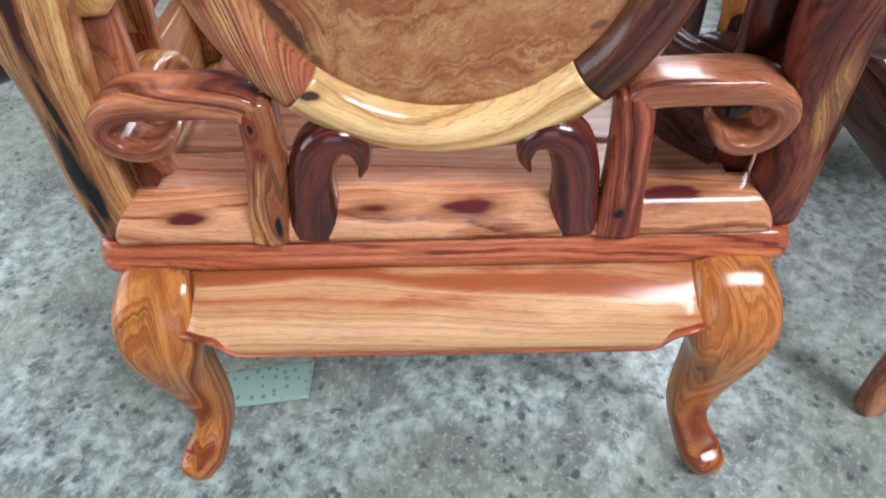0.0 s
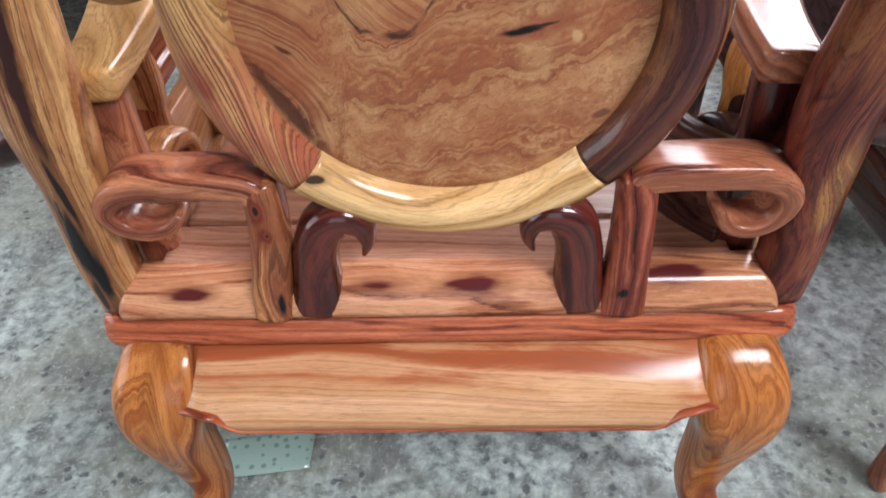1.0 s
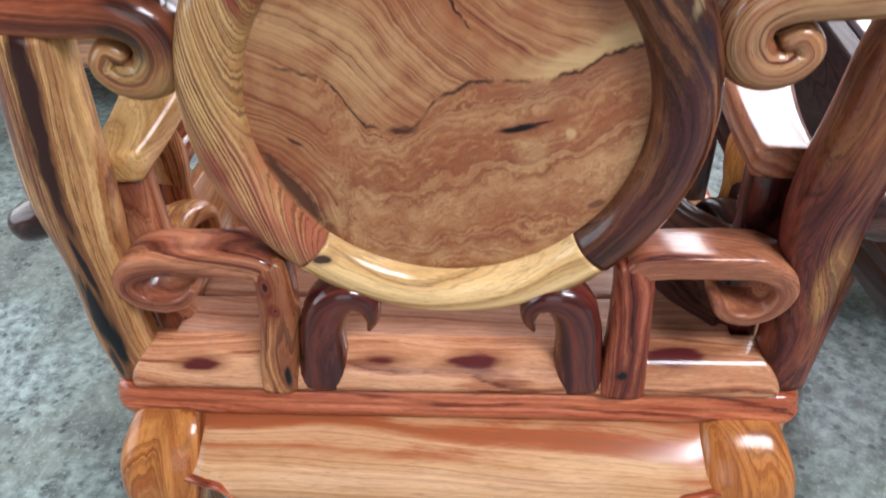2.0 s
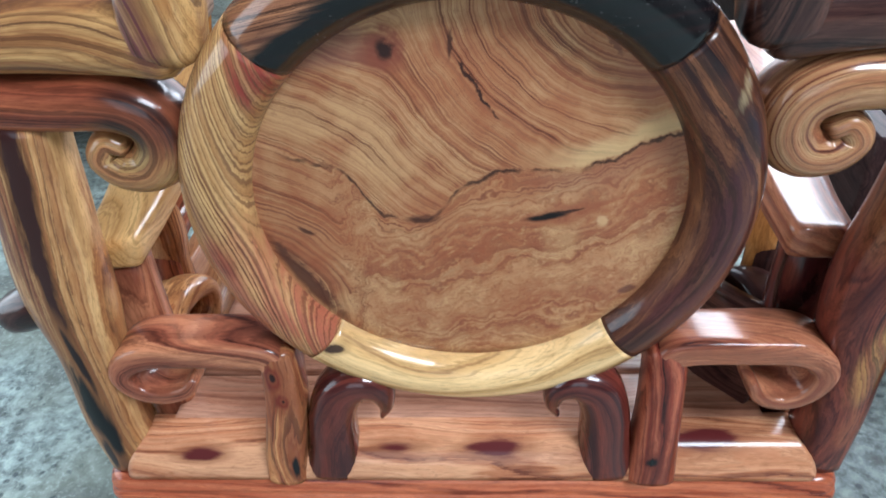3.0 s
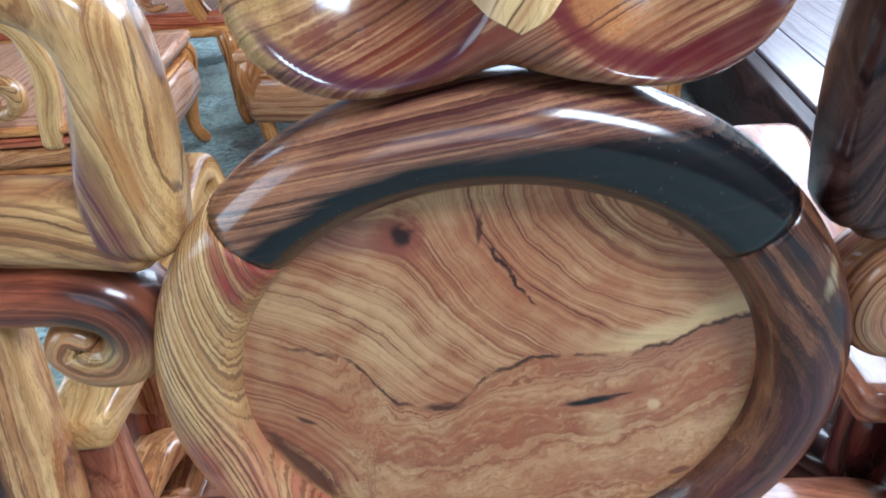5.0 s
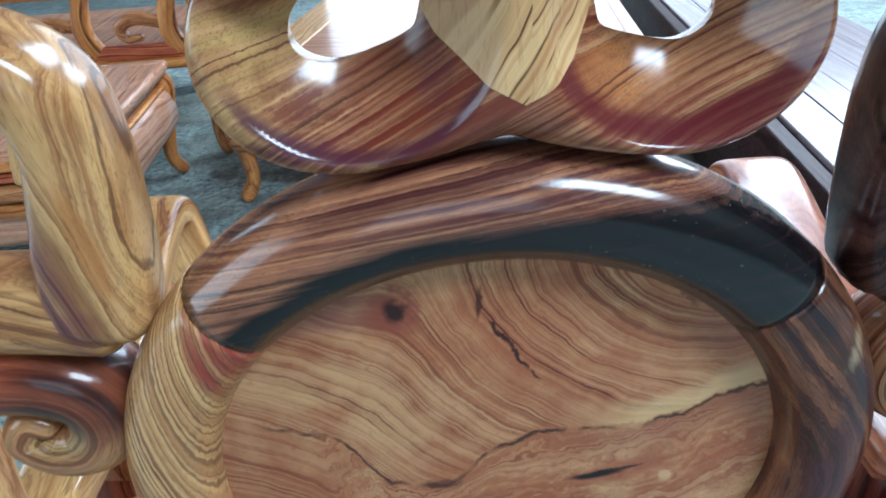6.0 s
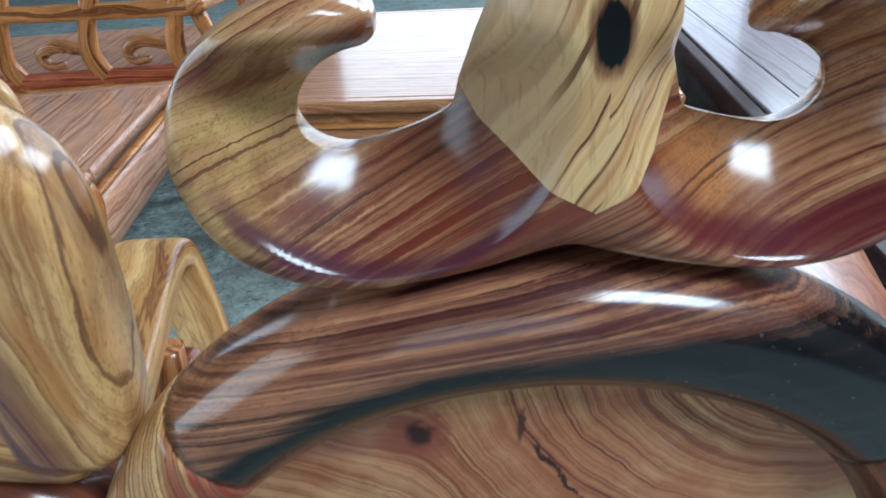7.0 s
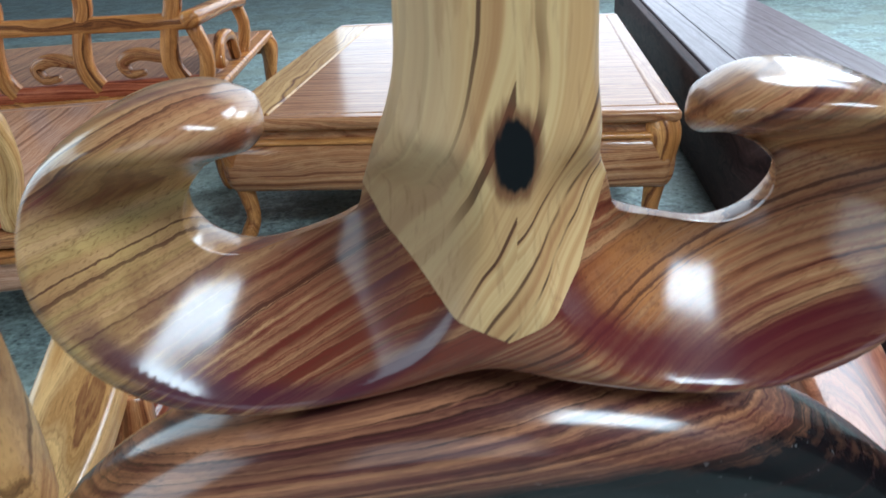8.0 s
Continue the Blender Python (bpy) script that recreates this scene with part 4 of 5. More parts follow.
    rail = [(s * 0.350, 0.075, 0.700, 0.018, 0.030), (s * 0.356, 0.16, 0.703, 0.019, 0.034), (s * 0.374, 0.28, 0.709, 0.020, 0.042), (s * 0.400, 0.40, 0.716, 0.021, 0.047), (s * 0.432, 0.55, 0.724, 0.022, 0.050), (s * 0.436, 0.605, 0.716, 0.023, 0.050), (s * 0.430, 0.625, 0.68, 0.021, 0.046), (s * 0.405, 0.612, 0.60, 0.019, 0.036), (s * 0.385, 0.60, 0.50, 0.020, 0.031), (s * 0.375, 0.60, 0.424, 0.022, 0.032)]
    amat = amber if left else red
    part("arm_rail", sweep(rail, across=(1, 0, 0), n=7, sides=28, power=5.5, ends=(0.3, 0)), amat, chair, "amber arm rail turning down at the front" if left else "")
    part("arm_post", sweep([(s * 0.352, 0.098, 0.690, 0.020, 0.027), (s * 0.356, 0.100, 0.58, 0.021, 0.027), (s * 0.36, 0.102, 0.424, 0.023, 0.028)], across=(1, 0, 0), n=5, power=3.0, ends=(0.2, 0)), purple if not left else red, chair)
    low = [(s * 0.385, 0.50, 0.612, 0.018, 0.026), (s * 0.385, 0.34, 0.612, 0.019, 0.026), (s * 0.387, 0.255, 0.607, 0.020, 0.026), (s * 0.387, 0.225, 0.59, 0.020, 0.026), (s * 0.386, 0.222, 0.55, 0.020, 0.025), (s * 0.386, 0.224, 0.50, 0.020, 0.025), (s * 0.386, 0.226, 0.424, 0.021, 0.026)]
    part("arm_fret", sweep(low, across=(1, 0, 0), n=6, power=2.8, ends=(0.5, 0)), bar_wood if left else umber, chair)
    baluster = [(s * 0.382, 0.235, 0.66, 0.020, 0.024), (s * 0.380, 0.232, 0.63, 0.026, 0.028), (s * 0.380, 0.230, 0.60, 0.025, 0.027), (s * 0.380, 0.230, 0.575, 0.020, 0.023), (s * 0.380, 0.230, 0.53, 0.021, 0.024)]
    part("baluster", sweep(baluster, across=(1, 0, 0), n=6, power=2.6), honey if left else orange, chair)
    curl = [(s * 0.362, 0.11, 0.560, 0.016, 0.026), (s * 0.352, 0.17, 0.566, 0.017, 0.026), (s * 0.345, 0.205, 0.550, 0.016, 0.026), (s * 0.345, 0.205, 0.515, 0.015, 0.025), (s * 0.35, 0.175, 0.500, 0.013, 0.023), (s * 0.352, 0.155, 0.515, 0.008, 0.02)]
    part("arm_scroll", sweep(curl, across=(1, 0, 0), n=6, power=2.5), honey if left else umber, chair)
    part("arm_post", sweep([(s * 0.36, 0.40, 0.705, 0.018, 0.026), (s * 0.37, 0.40, 0.56, 0.018, 0.026), (s * 0.372, 0.40, 0.424, 0.020, 0.026)], across=(1, 0, 0), n=5, power=3.0, ends=(0, 0)), honey if left else umber, chair)
    board = [(s * 0.345, 0.088, 0.512, 0.088, 0.013), (s * 0.318, 0.15, 0.512, 0.088, 0.013), (s * 0.312, 0.22, 0.510, 0.086, 0.013), (s * 0.318, 0.36, 0.506, 0.080, 0.013), (s * 0.335, 0.57, 0.500, 0.074, 0.013)]
    if left:
        board = [(x - 0.062 if i else x - 0.035, y, z - 0.016, w - 0.016, d) for i, (x, y, z, w, d) in enumerate(board)]
    else:
        # moved inwards so that its dark wood stands in for shade on the seat
        board = [(x - k, y, z, w, d) for (x, y, z, w, d), k in zip(board, (0.010, 0.033, 0.034, 0.033, 0.033))]
    part("arm_board", sweep(board, across=(1, 0, 0), n=6, sides=28, power=7.0, ends=(0.3, 0.3)), table_wood if left else umber, chair, "glossy brown side board under the arm" if left else "very dark side board under the arm, covering the seat in place of shade")
    part("arm_sill", sweep([(s * 0.372, 0.09, 0.434, 0.012, 0.03), (s * 0.372, 0.58, 0.434, 0.012, 0.03)], across=(1, 0, 0), n=3, power=3.5), table_wood, chair)
    part("side_knob", sweep([(s * 0.385, 0.045, 0.665, 0.022, 0.024), (s * 0.42, 0.045, 0.662, 0.024, 0.026), (s * 0.448, 0.045, 0.652, 0.022, 0.024)], n=6, power=2.3, ends=(0, 1.0)), umber, chair)


side_parts(-1)
side_parts(1)

# crest with two horns and a middle post


def crest_meshes():
    """Saddle, horns and post blended into one rounded body, then cut along the ragged wedge where the pale post is let in."""
    left_horn = [(-0.048, 1.109, 0.009, 0.020), (-0.060, 1.109, 0.0125, 0.025), (-0.076, 1.103, 0.0155, 0.029), (-0.0905, 1.089, 0.0185, 0.031), (-0.095, 1.068, 0.0205, 0.033), (-0.084, 1.047, 0.0225, 0.034), (-0.058, 1.037, 0.0235, 0.034), (-0.022, 1.043, 0.026, 0.033), (0.018, 1.057, 0.030, 0.033), (0.05, 1.05, 0.027, 0.033)]
    right_horn = [(0.092, 1.103, 0.009, 0.020), (0.104, 1.104, 0.0125, 0.025), (0.121, 1.100, 0.0155, 0.029), (0.136, 1.088, 0.0185, 0.031), (0.1405, 1.067, 0.0205, 0.033), (0.129, 1.046, 0.0225, 0.034), (0.104, 1.036, 0.0235, 0.034), (0.066, 1.042, 0.026, 0.033), (0.030, 1.056, 0.030, 0.032)]
    post = [(0.024, 1.064, 0.042, 0.030), (0.024, 1.078, 0.0405, 0.031), (0.0245, 1.092, 0.0355, 0.030), (0.026, 1.108, 0.0305, 0.029), (0.027, 1.13, 0.0265, 0.027), (0.027, 1.17, 0.026, 0.026), (0.027, 1.205, 0.034, 0.027)]
    bm = bmesh.new()
    for rows in (left_horn, right_horn, post):
        sweep([(x, lean(z) + 0.018, z, w, d) for x, z, w, d in rows], n=8, sides=32, power=3.3, ends=(0.8, 0.8), bm=bm)
    me = bpy.data.meshes.new("crest")
    bm.to_mesh(me)
    bm.free()
    body = new("crest", me)
    mod = body.modifiers.new("fuse", "REMESH")
    mod.mode, mod.voxel_size = "VOXEL", 0.0021
    mod = body.modifiers.new("soften", "SMOOTH")
    mod.factor, mod.iterations = 0.5, 10
    fused = bpy.data.meshes.new_from_object(body.evaluated_get(bpy.context.evaluated_depsgraph_get()))
    bpy.data.objects.remove(body)
    for v in fused.vertices:
        # each horn is scooped out: from a ridge near its outer edge the front falls back towards the hollow
        x, y, z = v.co
        mid = lean(z) + 0.018
        if y < mid + 0.012:
            for cx, cz in ((-0.043, 1.092), (0.098, 1.088)):
                r = math.hypot(x - cx, (z - cz) * 0.95)
                k = max(0.0, min(1.0, (1.112 - z) / 0.028))
                k = k * k * (3 - 2 * k)
                u = (0.066 - r) / 0.046
                floor_y = mid - 0.034 + 0.050 * (1.7 * u - 0.7 * u * u if 0 < u < 1 else 1.7 * u if u < 0 else 1 + 0.3 * (u - 1))
                gap = floor_y - y
                y += k * 0.5 * (gap + math.sqrt(gap * gap + 0.000012))
            v.co.y = min(y, mid + 0.024)
    wedge = [(-0.030, 1.118), (-0.0165, 1.086), (-0.009, 1.0725), (0.002, 1.0615), (0.0125, 1.0555), (0.0255, 1.0455), (0.038, 1.0515), (0.051, 1.0605), (0.0585, 1.074), (0.065, 1.091), (0.075, 1.120)]
    out = []
    for inside, tilt in ((False, 32), (True, 78)):
        bm = bmesh.new()
        bm.from_mesh(fused)
        if inside:
            for (x0, z0), (x1, z1) in zip(wedge, wedge[1:]):
                bmesh.ops.bisect_plane(bm, geom=bm.verts[:] + bm.edges[:] + bm.faces[:], plane_co=(x0, 0, z0), plane_no=(z1 - z0, 0, x0 - x1), clear_outer=True)
            bm.normal_update()
            for v in bm.verts:
                v.co += v.normal * 0.0003
        else:
            deep = [v for v in bm.verts if all((v.co.x - x0) * (z1 - z0) + (v.co.z - z0) * (x0 - x1) < -0.003 * math.hypot(x1 - x0, z1 - z0) for (x0, z0), (x1, z1) in zip(wedge, wedge[1:]))]
            bmesh.ops.delete(bm, geom=deep, context="VERTS")
        lay = grain_layer(bm)
        c0, s0 = math.cos(radians(tilt)), math.sin(radians(tilt))
        for v in bm.verts:
            v[lay] = (v.co.x * c0 + v.co.z * s0, v.co.z * c0 - v.co.x * s0, v.co.y)
        out.append(bm)
    return out


saddle_bm, post_bm = crest_meshes()
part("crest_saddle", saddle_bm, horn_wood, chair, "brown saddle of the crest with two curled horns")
part("crest_post", post_bm, post_wood, chair, "pale crest post with a black knot")

# ---- other furniture in the hall ----


def cabriole(x, y, h, sx, sy, s=1.0):
    rows = [(0, 0, h, 0.05, 0.05), (0.014, 0.014, h - 0.05, 0.055, 0.052), (0.014, 0.014, h - 0.12, 0.045, 0.043), (0.0, 0.0, h * 0.45, 0.032, 0.032), (-0.006, -0.006, h * 0.22, 0.026, 0.026), (0.012, 0.012, 0.045, 0.03, 0.028), (0.024, 0.024, 0.026, 0.026, 0.024)]
    return sweep([(x + sx * a * s, y + sy * b * s, c, d * s, e * s) for a, b, c, d, e in rows], across=(sx, sy, 0), n=5, sides=14, ends=(0, 0.8))


def low_table(name, m, w, d, h, label, planks, grain, top_mat, leg_mat, group_name="", border=0.07, border_mat=None):
    """Low table: framed plank top, bulging apron, four bowed legs."""
    base = m.translation.copy()
    t = group(name, base, label, "table", group_name)
    put = lambda nm, bm, mat, lab="": part(nm, moved(bm, m), mat, t, lab)
    e = 0.07
    for y0, y1 in ((-d / 2, -d / 2 + e), (d / 2 - e, d / 2)):
        put("top_rail", slab(-w / 2, w / 2, y0, y1, [(0.012, h - 0.045), (0.0, h - 0.032), (0.0, h - 0.014), (0.008, h - 0.003), (0.016, h)], radius=0.014), top_mat)
    for x0, x1, m_ in ((-w / 2, -w / 2 + border, border_mat), (w / 2 - e, w / 2, None)):
        put("top_rail", slab(x0, x1, -d / 2 + e + 0.001, d / 2 - e - 0.001, [(0.0, h - 0.045), (0.0, h - 0.014), (0.006, h - 0.003), (0.012, h)], radius=0.004, grain="y"), m_ or top_mat)
    if grain == "y":
        pw = (w - 2 * e) / planks
        for i in range(planks):
            x = -w / 2 + e + i * pw
            put("plank", slab(x + 0.0004, x + pw - 0.0004, -d / 2 + e + 0.0005, d / 2 - e - 0.0005, [(0, h - 0.03), (0, h - 0.002), (0.0006, h - 0.0014)], radius=0.001, corner=1, grain="y"), top_mat)
    else:
        pw = (d - 2 * e) / planks
        for i in range(planks):
            y = -d / 2 + e + i * pw
            put("plank", slab(-w / 2 + border + 0.0005, w / 2 - e - 0.0005, y + 0.0004, y + pw - 0.0004, [(0, h - 0.03), (0, h - 0.002), (0.0006, h - 0.0014)], radius=0.001, corner=1), top_mat)
    for s in (-1, 1):
        put("waist", slab(-w / 2 + 0.04, w / 2 - 0.04, s * (d / 2 - 0.06) - 0.02, s * (d / 2 - 0.06) + 0.02, [(0, h - 0.10), (0, h - 0.046)], radius=0.004), top_mat)
        put("waist", slab(s * (w / 2 - 0.06) - 0.02, s * (w / 2 - 0.06) + 0.02, -d / 2 + 0.085, d / 2 - 0.085, [(0, h - 0.10), (0, h - 0.046)], radius=0.004, grain="y"), top_mat)
        put("bead", sweep([(-w / 2 + 0.02, s * (d / 2 - 0.03), h - 0.092, 0.011, 0.02), (0, s * (d / 2 - 0.03), h - 0.092, 0.011, 0.02), (w / 2 - 0.02, s * (d / 2 - 0.03), h - 0.092, 0.011, 0.02)], n=2, sides=12), leg_mat)
        put("bead", sweep([(s * (w / 2 - 0.03), -d / 2 + 0.02, h - 0.092, 0.011, 0.02), (s * (w / 2 - 0.03), 0, h - 0.092, 0.011, 0.02), (s * (w / 2 - 0.03), d / 2 - 0.02, h - 0.092, 0.011, 0.02)], across=(1, 0, 0), n=2, sides=12), leg_mat)
        put("apron", sweep([(-w / 2 + 0.04, s * (d / 2 - 0.035), h - 0.19, 0.092, 0.036), (0, s * (d / 2 - 0.035), h - 0.19, 0.092, 0.036), (w / 2 - 0.04, s * (d / 2 - 0.035), h - 0.19, 0.092, 0.036)], n=3, sides=20, power=2.3), top_mat)
        put("apron", sweep([(s * (w / 2 - 0.035), -d / 2 + 0.04, h - 0.19, 0.092, 0.036), (s * (w / 2 - 0.035), 0, h - 0.19, 0.092, 0.036), (s * (w / 2 - 0.035), d / 2 - 0.04, h - 0.19, 0.092, 0.036)], across=(1, 0, 0), n=3, sides=20, power=2.3), top_mat)
        for q in (-1, 1):
            put("leg", cabriole(s * (w / 2 - 0.06), q * (d / 2 - 0.06), h - 0.045, s, q), leg_mat)
    return t


day_bench = low_table("day_bench", pose(-1.60, 1.98, 0, 0, 0, 6), 1.05, 1.08, 0.5, "wide rosewood day bench with a plank seat and scrolled end arm", 6, "y", bench_top, orange)
day_bench["category"] = "bench"
ARM = 1.475
part("arm_post", sweep([(-1.175, ARM, 0.44, 0.034, 0.036), (-1.165, ARM, 0.52, 0.031, 0.034), (-1.142, ARM, 0.60, 0.030, 0.033), (-1.140, ARM, 0.70, 0.031, 0.033), (-1.165, ARM, 0.765, 0.032, 0.034), (-1.23, ARM, 0.79, 0.030, 0.034), (-1.33, ARM, 0.775, 0.028, 0.033), (-1.45, ARM, 0.78, 0.028, 0.033)], n=6, sides=16), amber, day_bench, "yellow bent arm post")
part("arm_scroll", sweep([(-1.46, ARM, 0.60, 0.026, 0.034), (-1.36, ARM, 0.612, 0.026, 0.034), (-1.27, ARM, 0.612, 0.025, 0.034), (-1.238, ARM, 0.585, 0.023, 0.033), (-1.25, ARM, 0.545, 0.021, 0.032), (-1.29, ARM, 0.530, 0.019, 0.031), (-1.318, ARM, 0.548, 0.015, 0.028), (-1.305, ARM, 0.568, 0.010, 0.024)], n=6, sides=16), straw, day_bench, "pale arm scroll")
for z, w, m in ((0.478, 0.012, orange), (0.448, 0.014, edge_wood), (0.40, 0.028, honey), (0.345, 0.020, orange)):
    part("moulding", sweep([(-2.06, ARM - 0.045, z, w, 0.03), (-1.6, ARM - 0.02, z, w, 0.03), (-1.10, ARM + 0.01, z, w, 0.03)], n=3, sides=14, power=3.2), m, day_bench)
low_table("long_table", pose(0.08, 2.98, 0, 0, 0, -7), 1.62, 1.9, 0.5, "polished low rosewood table that mirrors the daylight", 7, "x", table_wood, orange, border=0.2, border_mat=amber)


def settee(m, w, label):
    """Carved settee: plank seat, apron, legs and a fretwork back and arms."""
    t = group("settee", m.translation.copy(), label, "settee")
    put = lambda nm, bm, mat, lab="": part(nm, moved(bm, m), mat, t, lab)
    d, h = 1.5, 0.47
    put("seat_frame", slab(-w / 2, w / 2, -d / 2, d / 2, [(0.014, h - 0.045), (0.0, h - 0.035), (0.0, h - 0.012), (0.01, h)], radius=0.02), orange)
    put("apron", sweep([(-w / 2 + 0.04, -d / 2 + 0.02, h - 0.09, 0.05, 0.028), (0, -d / 2 + 0.02, h - 0.09, 0.05, 0.028), (w / 2 - 0.04, -d / 2 + 0.02, h - 0.09, 0.05, 0.028)], n=3, sides=14), orange)
    for s in (-1, 1):
        for q in (-1, 1):
            put("leg", cabriole(s * (w / 2 - 0.05), q * (d / 2 - 0.05), h - 0.04, s, q), orange)
        for y0 in (-0.1, d / 2 - 0.06):
            put("arm_post", sweep([(s * (w / 2 - 0.05), y0, h, 0.034, 0.034), (s * (w / 2 - 0.02), y0, h + 0.14, 0.030, 0.032), (s * (w / 2 - 0.05), y0, h + 0.26, 0.032, 0.034)], n=4, sides=14), orange)
        put("arm_rail", sweep([(s * (w / 2 - 0.04), -0.16, h + 0.25, 0.034, 0.04), (s * (w / 2 - 0.04), 0.2, h + 0.28, 0.034, 0.04), (s * (w / 2 - 0.04), d / 2, h + 0.30, 0.034, 0.04)], across=(1, 0, 0), n=5, sides=14), orange)
        put("arm_fret", sweep([(s * (w / 2 - 0.045), 0.1, h + 0.02, 0.026, 0.028), (s * (w / 2 - 0.045), 0.16, h + 0.13, 0.028, 0.028), (s * (w / 2 - 0.045), 0.34, h + 0.14, 0.028, 0.028), (s * (w / 2 - 0.045), 0.42, h + 0.05, 0.022, 0.026), (s * (w / 2 - 0.045), 0.35, h + 0.04, 0.016, 0.022)], across=(1, 0, 0), n=5, sides=14), orange)
    for k in range(7):
        x = -w / 2 + 0.07 + k * (w - 0.14) / 7
        put("plank", slab(x, x + (w - 0.14) / 7 - 0.0012, -d / 2 + 0.07, d / 2 - 0.12, [(0, h - 0.01), (0, h + 0.006), (0.001, h + 0.0068)], radius=0.001, corner=1, grain="y"), table_wood)
    n = 5
    for i in range(n + 1):
        x = -w / 2 + 0.12 + (w - 0.24) * i / n
        put("back_post", sweep([(x, d / 2 - 0.06, h, 0.044, 0.034), (x + 0.05, d / 2 - 0.05, h + 0.12, 0.040, 0.034), (x + 0.02, d / 2 - 0.03, h + 0.26, 0.034, 0.032), (x - 0.03, d / 2 - 0.015, h + 0.40, 0.036, 0.032), (x, d / 2, h + 0.55, 0.034, 0.032)], n=6, sides=14), orange)
        if i < n:
            q = x + (w - 0.24) / n / 2
            put("back_fret", sweep([(q - 0.10, d / 2 - 0.05, h + 0.15, 0.026, 0.028), (q, d / 2 - 0.045, h + 0.17, 0.028, 0.028), (q + 0.07, d / 2 - 0.045, h + 0.14, 0.026, 0.028), (q + 0.05, d / 2 - 0.045, h + 0.09, 0.020, 0.026), (q - 0.01, d / 2 - 0.045, h + 0.09, 0.015, 0.022)], n=5, sides=14), honey)
    put("back_rail", sweep([(-w / 2 + 0.05, d / 2 - 0.06, h + 0.025, 0.036, 0.036), (0, d / 2 - 0.06, h + 0.025, 0.036, 0.036), (w / 2 - 0.05, d / 2 - 0.06, h + 0.025, 0.036, 0.036)], n=4, sides=14, power=3.2), edge_wood)
    put("back_rail", sweep([(-w / 2 + 0.05, d / 2 - 0.025, h + 0.29, 0.034, 0.032), (0, d / 2 - 0.02, h + 0.31, 0.034, 0.032), (w / 2 - 0.05, d / 2 - 0.025, h + 0.29, 0.034, 0.032)], n=4, sides=14), orange)
    put("back_rail", sweep([(-w / 2 + 0.05, d / 2, h + 0.55, 0.038, 0.034), (0, d / 2 + 0.01, h + 0.60, 0.044, 0.034), (w / 2 - 0.05, d / 2, h + 0.55, 0.038, 0.034)], n=5, sides=14), orange)
    return t


settee(pose(-2.05, 3.40, 0, 0, 0, 183), 2.05, "orange-brown carved rosewood settee turned away behind the day bench")


def plank_bench(m, length, depth, h):
    t = group("plank_bench", m.translation.copy(), "long dark-railed plank bench with a dull grey-brown seat", "bench")
    put = lambda nm, bm, mat, lab="": part(nm, moved(bm, m), mat, t, lab)
    put("front_rail", slab(0.0, 0.055, -length / 2, length / 2, [(0.004, 0.03), (0.0, 0.034), (0.0, h - 0.02), (0.006, h - 0.012)], radius=0.01, grain="y"), bench_dark, "dark brown front rail")
    put("front_edge", slab(0.06, 0.20, -length / 2, length / 2, [(0.0, h - 0.04), (0.0, h - 0.006), (0.004, h)], radius=0.008, grain="y"), grey_wood)
    k = 4
    pw = (depth - 0.21) / k
    for i in range(k):
        x = 0.21 + i * pw
        put("plank", slab(x + 0.0006, x + pw - 0.0012, -length / 2, length / 2, [(0, h - 0.04), (0, h - 0.006), (0.001, h - 0.005)], radius=0.004, corner=1, grain="y"), grey_wood)
    for y in (-length / 2 + 0.05, 0, length / 2 - 0.05):
        for x in (0.04, depth - 0.04):
            put("leg", box(x - 0.03, x + 0.03, y - 0.03, y + 0.03, 0, h - 0.045, grain="x"), umber)
    put("rear_rail", slab(depth - 0.05, depth, -length / 2 + 0.09, length / 2 - 0.09, [(0.004, h - 0.15), (0.0, h - 0.146), (0.0, h - 0.05), (0.004, h - 0.046)], radius=0.01, grain="y"), umber)
    return t


plank_bench(pose(1.15, 3.3, 0, 0, 0, -7), 5.0, 0.75, 0.43)


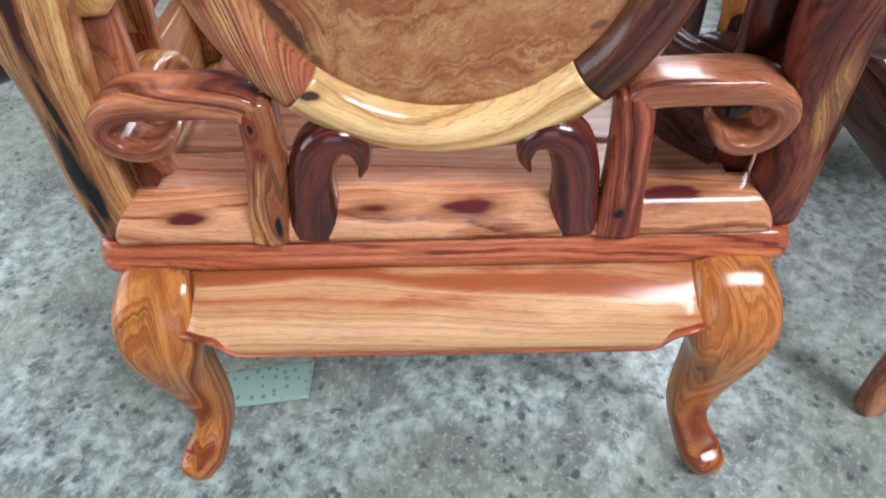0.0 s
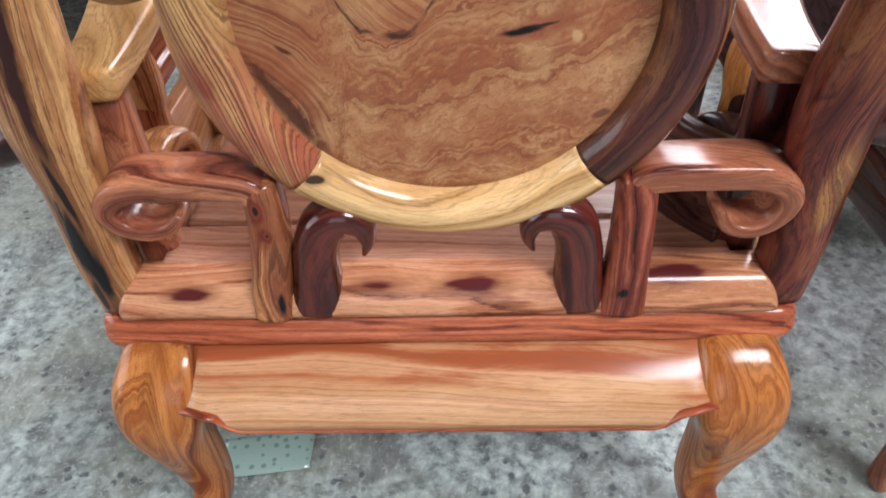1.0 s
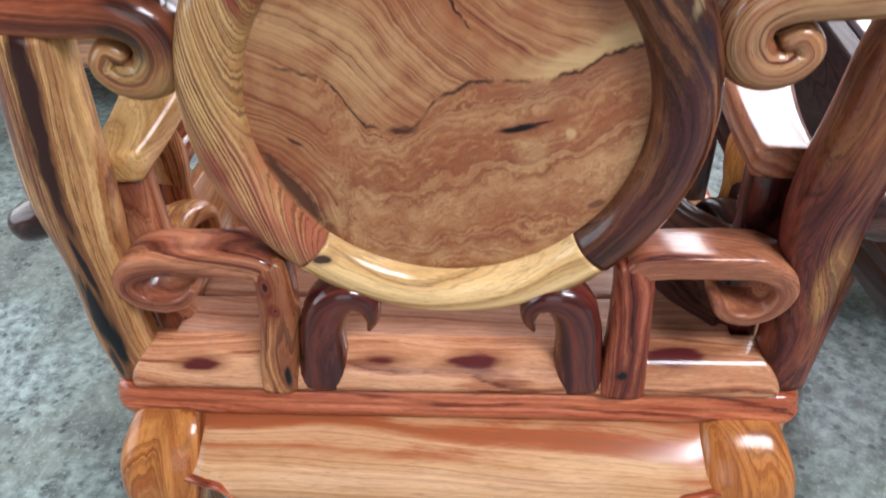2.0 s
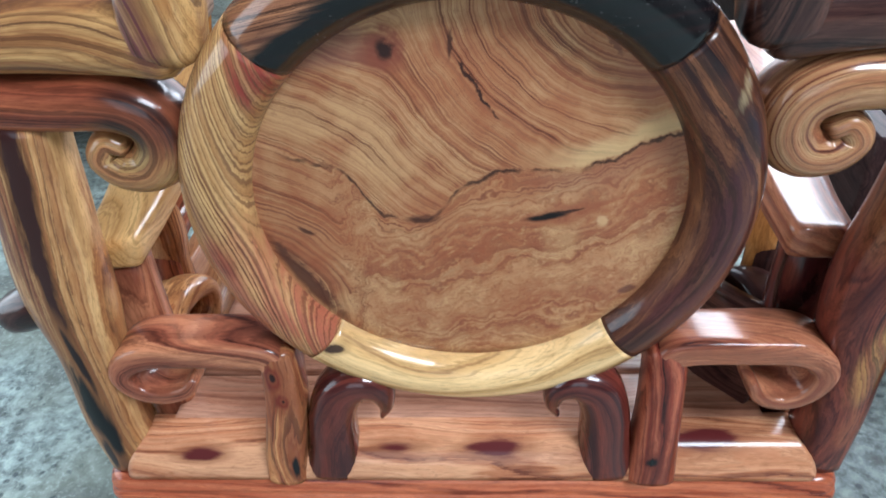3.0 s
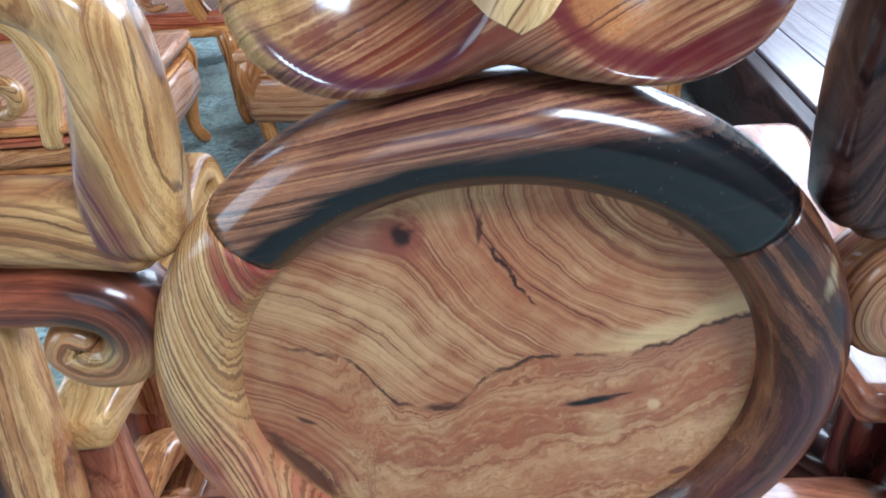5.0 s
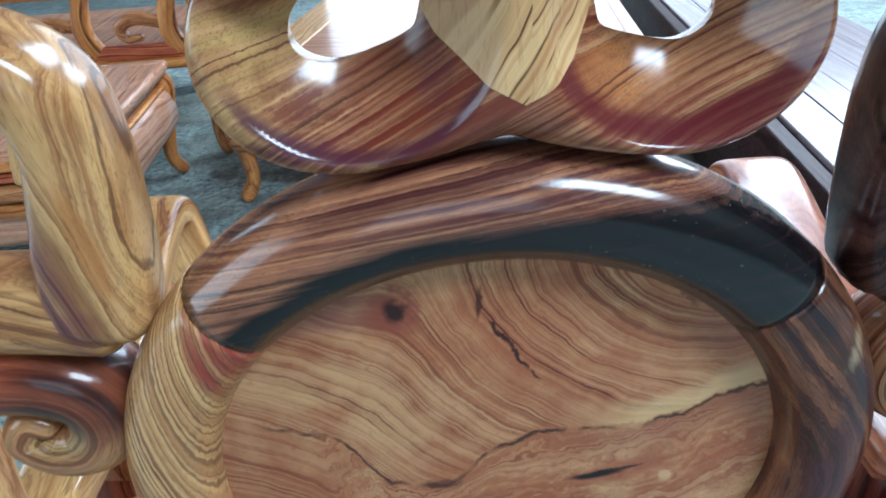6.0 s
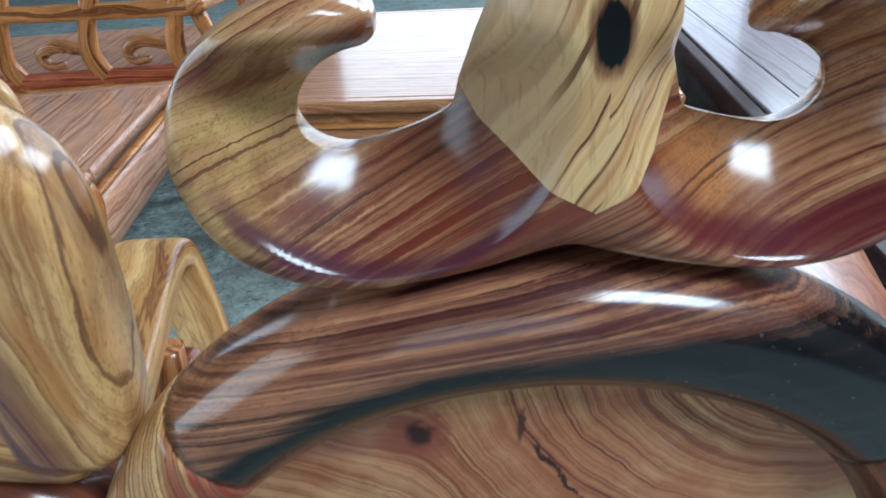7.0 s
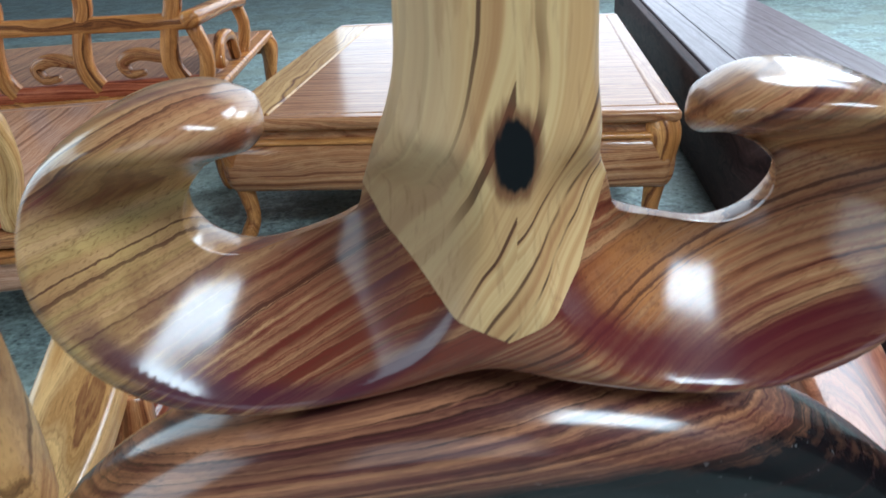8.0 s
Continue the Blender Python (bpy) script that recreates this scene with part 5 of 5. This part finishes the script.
def stool_chair(m):
    """Plain straight-legged chair beside the armchair."""
    t = group("side_chair", m.translation.copy(), "dark red-brown wooden chair with straight round-edged legs", "chair")
    put = lambda nm, bm, mat, lab="": part(nm, moved(bm, m), mat, t, lab)
    for x in (-0.22, 0.22):
        for y in (-0.2, 0.2):
            put("leg", sweep([(x, y, 0.012, 0.022, 0.022), (x * 0.99, y * 0.99, 0.2, 0.027, 0.027), (x * 0.97, y * 0.97, 0.40, 0.03, 0.03)], across=(1, 0, 0), n=4, sides=14, ends=(0.5, 0)), red)
    for s in (-1, 1):
        put("seat_rail", sweep([(-0.24, s * 0.2, 0.40, 0.028, 0.022), (0, s * 0.2, 0.40, 0.028, 0.022), (0.24, s * 0.2, 0.40, 0.028, 0.022)], n=3, sides=14), umber)
        put("seat_rail", sweep([(s * 0.22, -0.22, 0.40, 0.028, 0.022), (s * 0.22, 0, 0.40, 0.028, 0.022), (s * 0.22, 0.22, 0.40, 0.028, 0.022)], across=(1, 0, 0), n=3, sides=14), umber)
    # boards added below the rails to keep light off the floor there
    for s in (-1, 1):
        put("skirt", sweep([(-0.21, s * 0.205, 0.360, 0.034, 0.016), (0, s * 0.208, 0.360, 0.034, 0.018), (0.21, s * 0.205, 0.360, 0.034, 0.016)], n=3, sides=16), umber)
        put("skirt", sweep([(s * 0.225, -0.19, 0.360, 0.034, 0.016), (s * 0.228, 0, 0.360, 0.034, 0.018), (s * 0.225, 0.19, 0.360, 0.034, 0.016)], across=(1, 0, 0), n=3, sides=16), umber)
    put("seat", slab(-0.235, 0.235, -0.215, 0.215, [(0.01, 0.42), (0, 0.428), (0, 0.44), (0.01, 0.448)], radius=0.02), umber)
    return t


stool_chair(pose(0.885, 0.225, 0, 0, 0, 4))

# ---- small things ----


def wrap_sheet():
    T = Tree("clear_wrap")
    p = T.coords()
    dots = T.step(T.voronoi(p, 55.0, 0.6), 0.30, 0.18)
    col = T.mix(dots, (0.20, 0.31, 0.28), (0.11, 0.19, 0.175))
    T.bump(T.noise(p, scale=40.0, detail=3.0), 0.5, 0.004)
    mat = T.finish(col, 0.18, coat=0.6)
    bm = bmesh.new()
    nx, ny = 16, 8
    grid = [[bm.verts.new((-0.395 + 0.155 * i / nx, 0.02 + 0.075 * j / ny + 0.02 * i / nx, 0.003 + 0.004 * noise.noise(Vector((i * 0.5, j * 0.6, 1))) ** 2)) for j in range(ny + 1)] for i in range(nx + 1)]
    for i in range(nx):
        for j in range(ny):
            bm.faces.new((grid[i][j], grid[i + 1][j], grid[i + 1][j + 1], grid[i][j + 1]))
    r = bmesh.ops.extrude_face_region(bm, geom=bm.faces[:])
    for v in r["geom"]:
        if isinstance(v, bmesh.types.BMVert):
            v.co.z += 0.002
    bmesh.ops.recalc_face_normals(bm, faces=bm.faces)
    tagged(part("wrap_sheet", bm, mat), "crumpled greenish clear wrapping strip on the floor", "wrapping")


wrap_sheet()
